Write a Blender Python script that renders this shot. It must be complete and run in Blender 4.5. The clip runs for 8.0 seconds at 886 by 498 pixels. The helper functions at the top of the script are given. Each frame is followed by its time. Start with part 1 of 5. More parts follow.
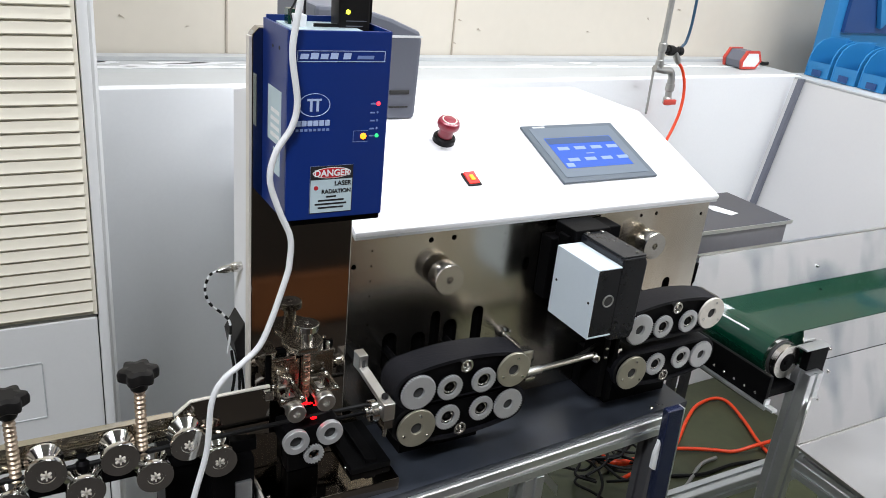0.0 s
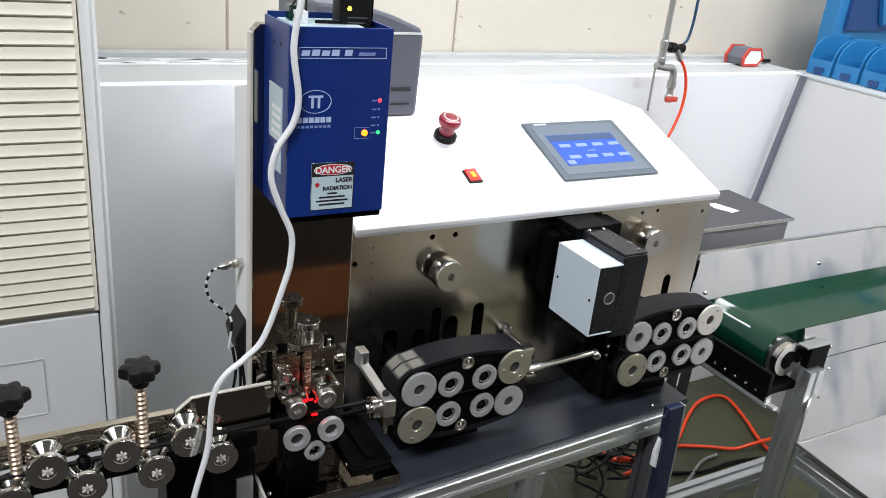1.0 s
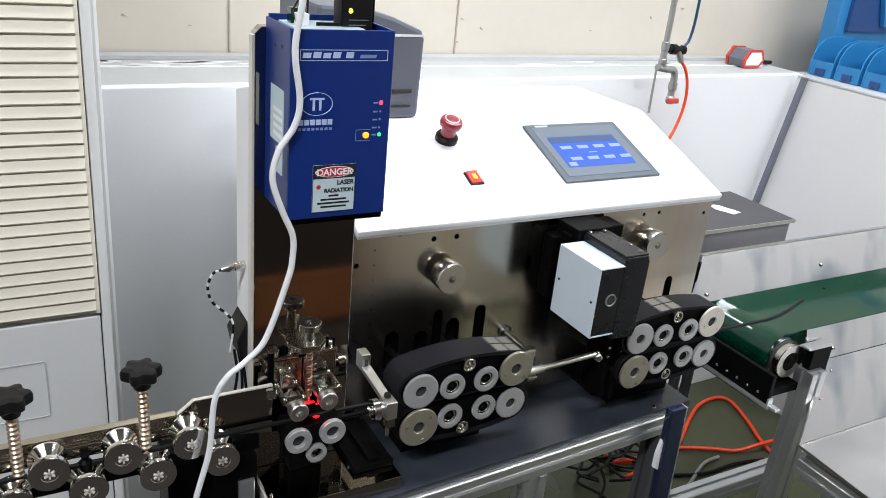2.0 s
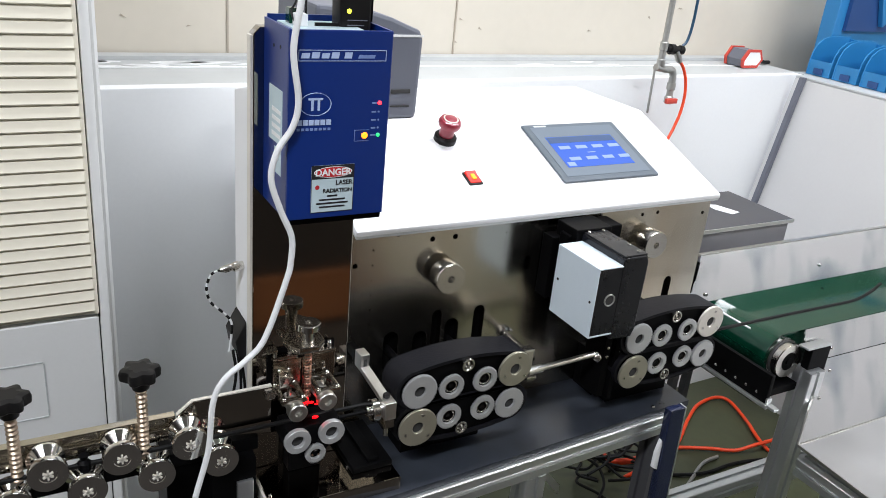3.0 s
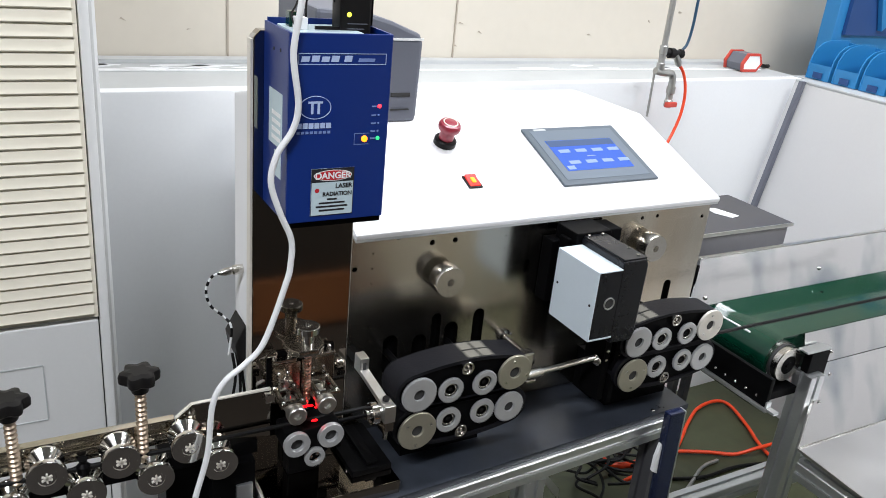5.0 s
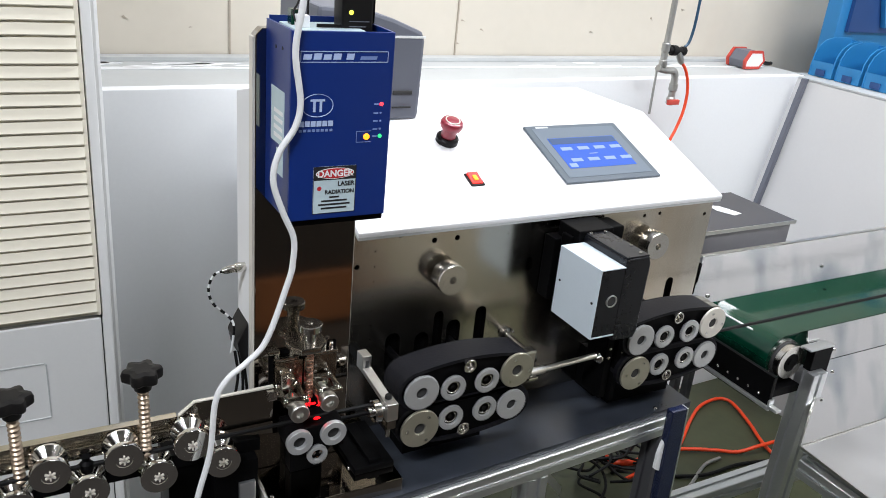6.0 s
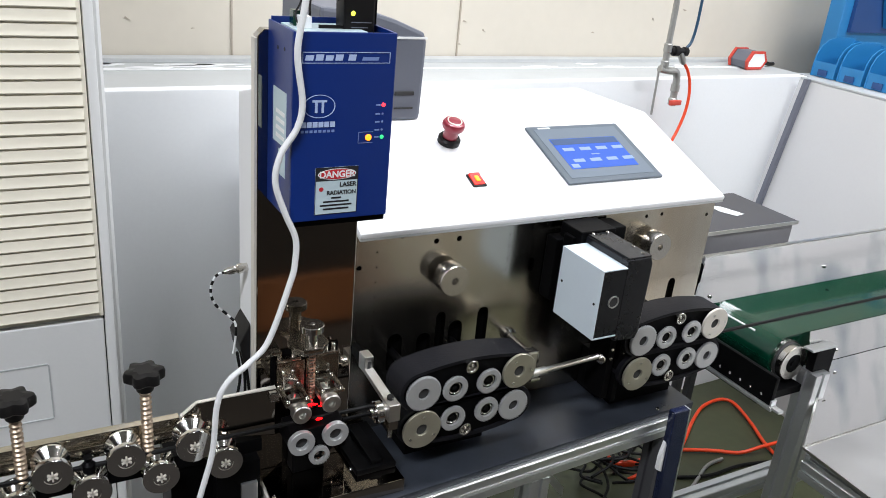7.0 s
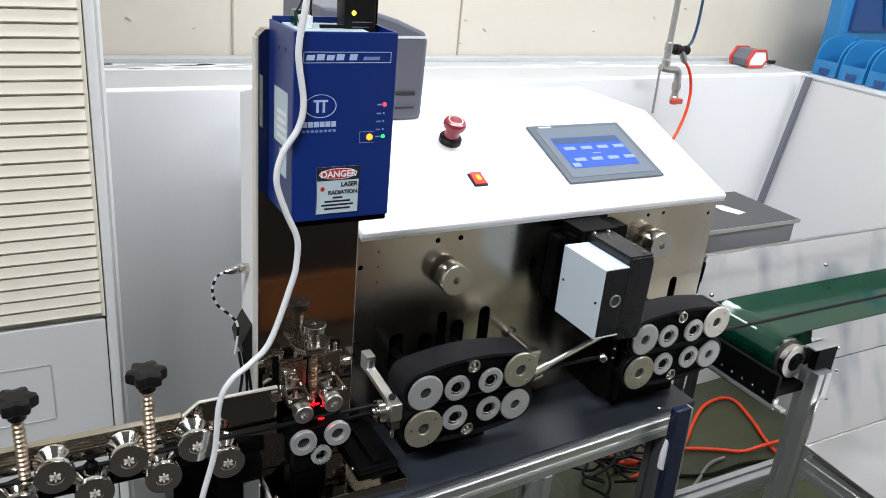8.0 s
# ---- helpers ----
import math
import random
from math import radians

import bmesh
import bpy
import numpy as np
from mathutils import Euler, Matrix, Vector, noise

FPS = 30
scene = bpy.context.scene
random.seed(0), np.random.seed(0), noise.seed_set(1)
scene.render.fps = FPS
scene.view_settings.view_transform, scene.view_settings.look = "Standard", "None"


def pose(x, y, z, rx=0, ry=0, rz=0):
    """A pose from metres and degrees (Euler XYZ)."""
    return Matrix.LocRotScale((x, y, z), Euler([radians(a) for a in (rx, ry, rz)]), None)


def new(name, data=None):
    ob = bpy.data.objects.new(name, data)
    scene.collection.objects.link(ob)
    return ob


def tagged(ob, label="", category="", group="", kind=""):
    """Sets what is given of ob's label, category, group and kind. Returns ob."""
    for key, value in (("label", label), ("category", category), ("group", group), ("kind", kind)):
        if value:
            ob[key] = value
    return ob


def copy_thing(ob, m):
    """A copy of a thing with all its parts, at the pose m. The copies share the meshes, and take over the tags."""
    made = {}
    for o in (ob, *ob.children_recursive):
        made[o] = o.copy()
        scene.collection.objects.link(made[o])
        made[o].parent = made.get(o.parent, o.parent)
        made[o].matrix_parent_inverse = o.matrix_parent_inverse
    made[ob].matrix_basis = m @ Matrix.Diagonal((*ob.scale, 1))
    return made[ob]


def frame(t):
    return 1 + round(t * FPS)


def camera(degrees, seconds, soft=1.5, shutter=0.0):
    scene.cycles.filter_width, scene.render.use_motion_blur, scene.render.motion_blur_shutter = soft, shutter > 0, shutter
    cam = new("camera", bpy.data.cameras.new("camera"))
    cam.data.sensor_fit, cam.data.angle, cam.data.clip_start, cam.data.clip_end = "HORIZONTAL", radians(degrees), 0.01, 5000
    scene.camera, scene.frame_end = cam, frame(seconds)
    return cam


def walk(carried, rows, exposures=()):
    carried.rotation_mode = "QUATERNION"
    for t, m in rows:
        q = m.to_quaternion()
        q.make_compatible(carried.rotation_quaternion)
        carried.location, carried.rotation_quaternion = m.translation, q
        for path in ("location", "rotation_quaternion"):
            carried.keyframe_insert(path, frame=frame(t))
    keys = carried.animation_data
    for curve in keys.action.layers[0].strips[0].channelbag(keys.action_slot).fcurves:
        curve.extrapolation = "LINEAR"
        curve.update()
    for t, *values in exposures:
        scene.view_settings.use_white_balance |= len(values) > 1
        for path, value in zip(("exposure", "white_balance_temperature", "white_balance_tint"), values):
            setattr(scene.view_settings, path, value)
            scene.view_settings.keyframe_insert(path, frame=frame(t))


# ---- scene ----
import itertools

# ---------------------------------------------------------------- camera
cam = camera(56.9, 8.0, 0.9, 0.5)
CAMERA_ROWS = [
    (0, pose(-0.0011, -1.0006, 1.5996, 67.461, -5.371, -28.385)),
    (0.5, pose(-0.0011, -1.0006, 1.5996, 67.390, -5.325, -28.219)),
    (1, pose(-0.0011, -1.0006, 1.5996, 67.242, -5.428, -28.278)),
    (1.5, pose(-0.0011, -1.0006, 1.5996, 67.350, -5.327, -28.199)),
    (3, pose(-0.0011, -1.0006, 1.5996, 67.398, -5.291, -28.321)),
    (3.5, pose(-0.0011, -1.0006, 1.5996, 67.483, -5.515, -28.538)),
    (4, pose(-0.0011, -1.0006, 1.5996, 67.527, -5.342, -28.342)),
    (4.5, pose(-0.0011, -1.0006, 1.5996, 67.656, -5.343, -28.334)),
    (6, pose(-0.0011, -1.0006, 1.5996, 67.467, -5.246, -28.195)),
    (6.5, pose(-0.0011, -1.0006, 1.5996, 67.368, -5.062, -28.077)),
    (7, pose(-0.0011, -1.0006, 1.5996, 67.509, -5.169, -28.078)),
    (7.5, pose(-0.0011, -1.0006, 1.5996, 67.354, -5.171, -28.151)),
    (8, pose(-0.0011, -1.0006, 1.5996, 67.463, -4.981, -28.042)),
]
walk(cam, CAMERA_ROWS)

# ---------------------------------------------------------------- light
scene.view_settings.exposure = 0.0
world = bpy.data.worlds.new("world")
scene.world = world
world.use_nodes = True
world.node_tree.nodes["Background"].inputs[0].default_value = (0.8, 0.9, 1.0, 1)
world.node_tree.nodes["Background"].inputs[1].default_value = 0.15


def ceiling_lamp(x, y, sx, sy, power, turn=0):
    """A row of fluorescent tubes under the ceiling."""
    data = bpy.data.lights.new("tube_light", "AREA")
    data.shape, data.size, data.size_y = "RECTANGLE", sx, sy
    data.energy, data.color = power, (0.965, 0.99, 1.06)
    ob = new("tube_light", data)
    ob.matrix_world = pose(x, y, 3.05, 0, 0, turn)
    return ob


ceiling_lamp(2.7, -1.35, 2.0, 0.3, 50)
ceiling_lamp(1.5, 0.15, 2.4, 0.25, 62)
ceiling_lamp(-1.1, -1.35, 1.4, 0.3, 88)


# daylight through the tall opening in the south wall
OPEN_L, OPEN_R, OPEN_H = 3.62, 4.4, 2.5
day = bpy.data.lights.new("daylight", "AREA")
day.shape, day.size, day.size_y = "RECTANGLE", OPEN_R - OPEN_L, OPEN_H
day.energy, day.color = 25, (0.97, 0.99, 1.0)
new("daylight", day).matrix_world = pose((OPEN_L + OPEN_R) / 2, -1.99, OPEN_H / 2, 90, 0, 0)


# ---------------------------------------------------------------- materials
def material(name, color, rough=0.5, metal=0.0, grain=0.06, scale=60.0, stain=0.08, stain_scale=4.0,
             bump=0.0, stretch=(1, 1, 1), spec=0.5, random_tint=0.0, rough_var=0.1, coat=0.0, brushed=0.0, patches=None, patch_scale=4.0, patch_edge=(0.45, 0.68)):
    """A surface with fine grain, broad stains, uneven gloss and optional relief."""
    m = bpy.data.materials.new(name)
    m.use_nodes = True
    nt = m.node_tree
    b = nt.nodes["Principled BSDF"]
    b.inputs["Metallic"].default_value = metal
    b.inputs["Specular IOR Level"].default_value = spec
    b.inputs["Coat Weight"].default_value = coat
    if brushed:
        # rolled sheet: the gloss spreads up and down
        along_z = nt.nodes.new("ShaderNodeCombineXYZ")
        along_z.inputs[2].default_value = 1.0
        nt.links.new(along_z.outputs[0], b.inputs["Tangent"])
        b.inputs["Anisotropic"].default_value = brushed
    tc = nt.nodes.new("ShaderNodeTexCoord")
    mp = nt.nodes.new("ShaderNodeMapping")
    mp.inputs["Scale"].default_value = stretch
    nt.links.new(tc.outputs["Object"], mp.inputs["Vector"])

    def field(sc, detail):
        n = nt.nodes.new("ShaderNodeTexNoise")
        n.inputs["Scale"].default_value, n.inputs["Detail"].default_value = sc, detail
        nt.links.new(mp.outputs["Vector"], n.inputs["Vector"])
        return n

    fine, broad = field(scale, 4), field(stain_scale, 3)

    def mathn(op, a, c):
        n = nt.nodes.new("ShaderNodeMath")
        n.operation = op
        for k, v in enumerate((a, c)):
            if isinstance(v, (int, float)):
                n.inputs[k].default_value = v
            else:
                nt.links.new(v, n.inputs[k])
        return n.outputs[0]

    val = mathn("ADD", mathn("MULTIPLY", mathn("SUBTRACT", fine.outputs[0], 0.5), grain * 2),
                mathn("MULTIPLY", mathn("SUBTRACT", broad.outputs[0], 0.5), stain * 2))
    if random_tint:
        oi = nt.nodes.new("ShaderNodeObjectInfo")
        val = mathn("ADD", val, mathn("MULTIPLY", mathn("SUBTRACT", oi.outputs["Random"], 0.5), random_tint))
    val = mathn("ADD", val, 1.0)
    hsv = nt.nodes.new("ShaderNodeHueSaturation")
    hsv.inputs["Color"].default_value = (*color, 1)
    if patches:
        # cloudy discoloured areas
        cloud, ramp, mix = field(patch_scale, 3), nt.nodes.new("ShaderNodeMapRange"), nt.nodes.new("ShaderNodeMix")
        ramp.inputs["From Min"].default_value, ramp.inputs["From Max"].default_value = patch_edge
        nt.links.new(cloud.outputs[0], ramp.inputs["Value"])
        mix.data_type = "RGBA"
        mix.inputs[6].default_value, mix.inputs[7].default_value = (*color, 1), (*patches, 1)
        nt.links.new(ramp.outputs[0], mix.inputs[0])
        nt.links.new(mix.outputs[2], hsv.inputs["Color"])
    nt.links.new(val, hsv.inputs["Value"])
    nt.links.new(hsv.outputs[0], b.inputs["Base Color"])
    r = mathn("ADD", mathn("MULTIPLY", mathn("SUBTRACT", broad.outputs[0], 0.5), rough_var), rough)
    r = mathn("ADD", mathn("MULTIPLY", mathn("SUBTRACT", fine.outputs[0], 0.5), rough_var * 0.6), r)
    nt.links.new(r, b.inputs["Roughness"])
    if bump:
        bp = nt.nodes.new("ShaderNodeBump")
        bp.inputs["Strength"].default_value, bp.inputs["Distance"].default_value = bump, 0.002
        nt.links.new(fine.outputs[0], bp.inputs["Height"])
        nt.links.new(bp.outputs[0], b.inputs["Normal"])
    return m


def glow(name, color, strength):
    m = bpy.data.materials.new(name)
    m.use_nodes = True
    b = m.node_tree.nodes["Principled BSDF"]
    b.inputs["Base Color"].default_value = (color[0] * 0.15, color[1] * 0.15, color[2] * 0.15, 1)
    b.inputs["Emission Color"].default_value = (*color, 1)
    b.inputs["Emission Strength"].default_value = strength
    return m


M_NICKEL = material("nickel_plate", (0.62, 0.59, 0.52), 0.21, 1.0, 0.06, 220, 0.18, 7, 0.02, (1, 1, 0.08), rough_var=0.14, brushed=0.65, patches=(0.52, 0.45, 0.36), patch_scale=6.0)
M_BAR = material("nickel_bar", (0.62, 0.57, 0.48), 0.16, 1.0, 0.05, 220, 0.14, 5, 0.03, (0.1, 1, 1), rough_var=0.1)
M_COLUMN = material("nickel_column", (0.40, 0.365, 0.32), 0.06, 1.0, 0.04, 160, 0.16, 6, 0.0, (1, 1, 0.2), rough_var=0.03)
M_STEEL = material("bright_steel", (0.68, 0.66, 0.62), 0.2, 1.0, 0.06, 300, 0.08, 20, 0.03)
M_CHROME = material("polished_steel", (0.75, 0.74, 0.72), 0.1, 1.0, 0.04, 200, 0.06, 20)
M_ZINC = material("galvanised_gear", (0.55, 0.56, 0.56), 0.42, 0.6, 0.08, 400, 0.1, 30, 0.05)
M_BRASSY = material("yellowed_steel", (0.44, 0.42, 0.33), 0.34, 0.7, 0.06, 300, 0.1, 30, 0.03)
M_PALE = material("pale_cap", (0.72, 0.69, 0.62), 0.4, 0.3, 0.05, 300, 0.08, 20)
M_WHITE = material("white_powder_coat", (0.82, 0.83, 0.84), 0.4, 0, 0.015, 500, 0.03, 3, 0.02)
M_PANEL = material("white_partition_paint", (0.84, 0.86, 0.87), 0.45, 0, 0.02, 120, 0.05, 2, 0.02)
M_SIDE = material("shaded_side_paint", (0.60, 0.60, 0.60), 0.45, 0, 0.02, 120, 0.06, 2, 0.02)
M_LEDGE = material("grey_ledge_paint", (0.50, 0.52, 0.52), 0.45, 0, 0.05, 60, 0.12, 5, 0.05)
M_CHALK = material("worn_white_edge", (0.85, 0.87, 0.88), 0.4, 0, 0.1, 40, 0.15, 9)
M_CREAM = material("cream_wall", (0.63, 0.585, 0.50), 0.55, 0, 0.03, 30, 0.07, 2.5, 0.03)
M_SEAM = material("wall_seam", (0.40, 0.35, 0.28), 0.7, 0, 0.1, 60, 0.2, 9)
M_ACCREAM = material("cream_plastic", (0.80, 0.76, 0.63), 0.4, 0, 0.02, 200, 0.04, 5)
M_ACWHITE = material("white_plastic", (0.74, 0.75, 0.74), 0.38, 0, 0.02, 200, 0.04, 5)
M_ORANGEBOARD = material("orange_brown_board", (0.22, 0.085, 0.03), 0.6)
M_DARKFLOOR = material("dark_reflected_floor", (0.018, 0.0145, 0.011), 0.6, 0, 0.1, 40, 0.3, 2)
M_DARKGAP = material("dark_gap", (0.03, 0.03, 0.03), 0.7)
M_BLUE = material("blue_enamel", (0.002, 0.023, 0.170), 0.36, 0, 0.03, 300, 0.05, 8, 0.02)
M_PRINT = material("pale_blue_print", (0.42, 0.52, 0.75), 0.5)
M_PRINTDIM = material("dim_blue_print", (0.18, 0.26, 0.52), 0.5)
M_BLACK = material("black_anodised", (0.003, 0.003, 0.0033), 0.42, 0, 0.1, 200, 0.15, 10, 0.02, spec=0.05)
M_HEAD = material("blue_black_enamel", (0.006, 0.0066, 0.009), 0.3, 0, 0.1, 200, 0.3, 14, 0.01, spec=0.38, rough_var=0.25)
M_MOTOR = material("pale_blue_grey_enamel", (0.60, 0.68, 0.73), 0.3, 0, 0.02, 200, 0.04, 10, 0.01)
M_BLACKPL = material("black_plastic", (0.008, 0.0075, 0.0075), 0.42, 0, 0.1, 200, 0.15, 10, 0.03, spec=0.22)
M_RUBBER = material("black_rubber_belt", (0.007, 0.007, 0.009), 0.5, 0, 0.15, 300, 0.2, 12, 0.15, spec=0.18)
M_PATCH = material("worn_belt_patch", (0.15, 0.143, 0.118), 0.45, 0, 0.12, 300, 0.1, 40)
M_TABLE = material("blue_grey_table", (0.028, 0.033, 0.043), 0.36, 0, 0.2, 150, 0.9, 11, 0.02, spec=0.45, rough_var=0.3)
M_ALU = material("aluminium_profile", (0.66, 0.68, 0.68), 0.32, 0.9, 0.05, 250, 0.06, 8, 0.02, (0.05, 1, 1))
M_SHEET = material("mill_aluminium_sheet", (0.80, 0.795, 0.79), 0.17, 1.0, 0.03, 12, 0.10, 5, 0.0, (1, 1, 0.5), rough_var=0.08, brushed=0.45, patches=(0.30, 0.35, 0.39), patch_scale=5.0, patch_edge=(0.48, 0.64))
M_TRAY = material("bright_tray_aluminium", (0.76, 0.755, 0.75), 0.30, 0.88, 0.03, 12, 0.12, 5, 0.0, rough_var=0.12)
M_GREEN = material("green_pvc_belt", (0.002, 0.036, 0.019), 0.14, 0, 0.06, 200, 0.1, 4, 0.0, spec=0.45, coat=0.15)
M_GREY = material("grey_instrument_plastic", (0.13, 0.14, 0.17), 0.5, 0, 0.04, 300, 0.05, 10, 0.04)
M_BEZEL = material("hmi_bezel", (0.085, 0.108, 0.13), 0.4, 0, 0.03, 300, 0.04, 10)
M_FACE = material("hmi_face", (0.118, 0.150, 0.185), 0.4, 0, 0.03, 300, 0.04, 10)
M_RED = material("red_button", (0.27, 0.022, 0.04), 0.3, 0, 0.04, 200, 0.08, 20, coat=0.3)
M_REDPL = material("red_plastic", (0.55, 0.06, 0.04), 0.45)
M_FLOOR = material("green_floor_paint", (0.060, 0.067, 0.034), 0.35, 0, 0.15, 40, 0.5, 5, 0.03)
M_MIRROREDWALL = material("dark_brown_mirrored_wall", (0.022, 0.017, 0.013), 0.7, 0, 0.05, 20, 0.3, 1.2)
M_DARKWALL = material("workshop_wall", (0.46, 0.42, 0.35), 0.7, 0, 0.05, 20, 0.25, 0.8)
M_BLUEGREY = material("blue_grey_wall_and_bars", (0.07, 0.085, 0.10), 0.6, 0, 0.05, 20, 0.2, 2)
M_CASE = material("grey_case_enamel", (0.30, 0.30, 0.32), 0.4, 0.3, 0.04, 100, 0.1, 6)
M_CEIL = material("workshop_ceiling", (0.35, 0.35, 0.34), 0.8, 0, 0.05, 20, 0.15, 1)
M_TUBE = material("satin_steel", (0.74, 0.73, 0.70), 0.3, 1.0, 0.04, 300, 0.06, 20)
M_CABLE = material("white_cable", (0.80, 0.82, 0.82), 0.4, 0, 0.03, 100, 0.05, 20)
M_WIRE = material("black_wire", (0.006, 0.006, 0.006), 0.5, spec=0.2)
M_ORANGE = material("orange_hose", (0.82, 0.065, 0.014), 0.35, 0, 0.05, 100, 0.08, 20)
M_BLUEHOSE = material("blue_hose", (0.01, 0.055, 0.11), 0.35)
M_BIN = material("blue_bin_plastic", (0.022, 0.20, 0.46), 0.42, 0, 0.04, 100, 0.08, 6)
M_BINDARK = material("dark_blue_holder_and_recess_shade", (0.015, 0.06, 0.20), 0.5, 0, 0.04, 100, 0.1, 6)
M_NAVY = material("navy_steel_bar", (0.009, 0.014, 0.042), 0.25, 0, 0.1, 100, 0.2, 6, coat=0.3)
M_GALV = material("pipe_galvanised", (0.42, 0.42, 0.40), 0.4, 0.8, 0.15, 150, 0.15, 25, 0.08)
M_LABEL = material("silver_label", (0.50, 0.62, 0.66), 0.45, 0, 0.04, 200, 0.05, 20)
M_INK = material("black_ink", (0.015, 0.015, 0.018), 0.5)
M_SIGNRED = material("sign_red", (0.50, 0.02, 0.03), 0.45)
M_SIGNWHITE = material("sign_white", (0.80, 0.82, 0.82), 0.45)
M_GUN = material("dull_nickel", (0.44, 0.41, 0.36), 0.2, 1.0, 0.06, 300, 0.1, 20, 0.02)
M_BRONZE = material("bronze_nickel_plate", (0.30, 0.255, 0.205), 0.22, 1.0, 0.05, 200, 0.15, 20)
M_ROD = material("warm_threaded_steel", (0.40, 0.32, 0.24), 0.42, 1.0, 0.06, 300, 0.1, 20)
M_COPPER = material("coppery_spring", (0.42, 0.22, 0.16), 0.28, 1.0, 0.08, 200, 0.1, 30)
M_DARKTOP = material("charcoal_lid_and_leg_shade", (0.055, 0.055, 0.06), 0.5, 0, 0.1, 150, 0.15, 8, 0.05)
G_RED = glow("red_led", (1.0, 0.03, 0.05), 3.5)
G_AMBER = glow("amber_led", (1.0, 0.20, 0.008), 4)
G_GREEN = glow("green_led", (0.03, 0.75, 0.22), 1.6)
G_YELLOW = glow("yellow_led", (0.85, 0.95, 0.05), 4)
G_LASER = glow("laser_spot", (1.0, 0.0015, 0.004), 5)
G_SCREEN = glow("screen_blue", (0.006, 0.12, 0.75), 0.8)
G_SCREENDARK = glow("screen_navy", (0.06, 0.16, 0.42), 0.4)
G_KEYS = glow("screen_white", (0.42, 0.62, 1.0), 0.6)
G_SWITCH = glow("switch_red", (1.0, 0.02, 0.01), 1.2)


# ---------------------------------------------------------------- mesh tools
def box(bm, x0, x1, y0, y1, z0, z1, bevel=0.0, seg=2):
    r = bmesh.ops.create_cube(bm, size=1)
    bmesh.ops.scale(bm, vec=(x1 - x0, y1 - y0, z1 - z0), verts=r["verts"])
    bmesh.ops.translate(bm, vec=((x0 + x1) / 2, (y0 + y1) / 2, (z0 + z1) / 2), verts=r["verts"])
    if bevel:
        edges = list({e for v in r["verts"] for e in v.link_edges})
        bmesh.ops.bevel(bm, geom=edges, offset=bevel, segments=seg, affect="EDGES", profile=0.6)
    return bm


def B(*a, **k):
    return box(bmesh.new(), *a, **k)


def basis(axis):
    w = Vector(axis).normalized()
    u = Vector((0, 0, 1)).cross(w)
    u = Vector((1, 0, 0)) if u.length < 1e-4 else u.normalized()
    return u, w.cross(u), w


def lathe(bm, center, axis, profile, seg=32):
    """Turn (radius, height) pairs round an axis; the ends are closed."""
    u, v, w = basis(axis)
    c = Vector(center)
    rings = []
    for r, h in profile:
        rings.append([bm.verts.new(c + w * h + (u * math.cos(a) + v * math.sin(a)) * max(r, 1e-5))
                      for a in (2 * math.pi * k / seg for k in range(seg))])
    for a, b in zip(rings, rings[1:]):
        for k in range(seg):
            bm.faces.new((a[k], a[(k + 1) % seg], b[(k + 1) % seg], b[k]))
    if profile[0][0] > 1e-4:
        bm.faces.new(rings[0][::-1])
    if profile[-1][0] > 1e-4:
        bm.faces.new(rings[-1])
    return bm


def cyl(bm, p0, p1, r, seg=24, bevel=0.0):
    d = Vector(p1) - Vector(p0)
    n = d.length
    prof = [(r, 0), (r, n)] if not bevel else [(r - bevel, 0), (r, bevel), (r, n - bevel), (r - bevel, n)]
    return lathe(bm, p0, d, prof, seg)


def C(*a, **k):
    return cyl(bmesh.new(), *a, **k)


def ring(bm, center, axis, r_in, r_out, h, seg=40, bevel=0.0006):
    """A flat washer that rises h along the axis."""
    u, v, w = basis(axis)
    c = Vector(center)
    prof = [(r_in, 0), (r_out, 0), (r_out, h - bevel), (r_out - bevel, h), (r_in + bevel, h), (r_in, h - bevel)]
    rings = [[bm.verts.new(c + w * hh + (u * math.cos(a) + v * math.sin(a)) * r)
              for a in (2 * math.pi * k / seg for k in range(seg))] for r, hh in prof]
    for i in range(len(rings)):
        a, b = rings[i], rings[(i + 1) % len(rings)]
        for k in range(seg):
            bm.faces.new((a[k], a[(k + 1) % seg], b[(k + 1) % seg], b[k]))
    return bm


def toothed(bm, center, axis, r_in, r_out, h, teeth, depth):
    """A spur gear with a bore."""
    u, v, w = basis(axis)
    c = Vector(center)
    n = teeth * 4
    outer, inner = [[], []], [[], []]
    for k in range(n):
        a = 2 * math.pi * k / n
        r = r_out if k % 4 in (0, 1) else r_out - depth
        d = u * math.cos(a) + v * math.sin(a)
        for lv, hh in enumerate((0, h)):
            outer[lv].append(bm.verts.new(c + d * r + w * hh))
            inner[lv].append(bm.verts.new(c + d * r_in + w * hh))
    for k in range(n):
        j = (k + 1) % n
        bm.faces.new((outer[0][k], outer[0][j], outer[1][j], outer[1][k]))
        bm.faces.new((inner[0][k], inner[1][k], inner[1][j], inner[0][j]))
        bm.faces.new((outer[1][k], outer[1][j], inner[1][j], inner[1][k]))
        bm.faces.new((outer[0][k], inner[0][k], inner[0][j], outer[0][j]))
    return bm


def smooth_path(pts, steps=8):
    p = [Vector(q) for q in pts]
    p = [p[0] * 2 - p[1]] + p + [p[-1] * 2 - p[-2]]
    out = []
    for i in range(1, len(p) - 2):
        for s in range(steps):
            t = s / steps
            a, b, c, d = p[i - 1], p[i], p[i + 1], p[i + 2]
            out.append(0.5 * ((2 * b) + (c - a) * t + (2 * a - 5 * b + 4 * c - d) * t * t + (3 * b - a - 3 * c + d) * t ** 3))
    out.append(p[-2])
    return out


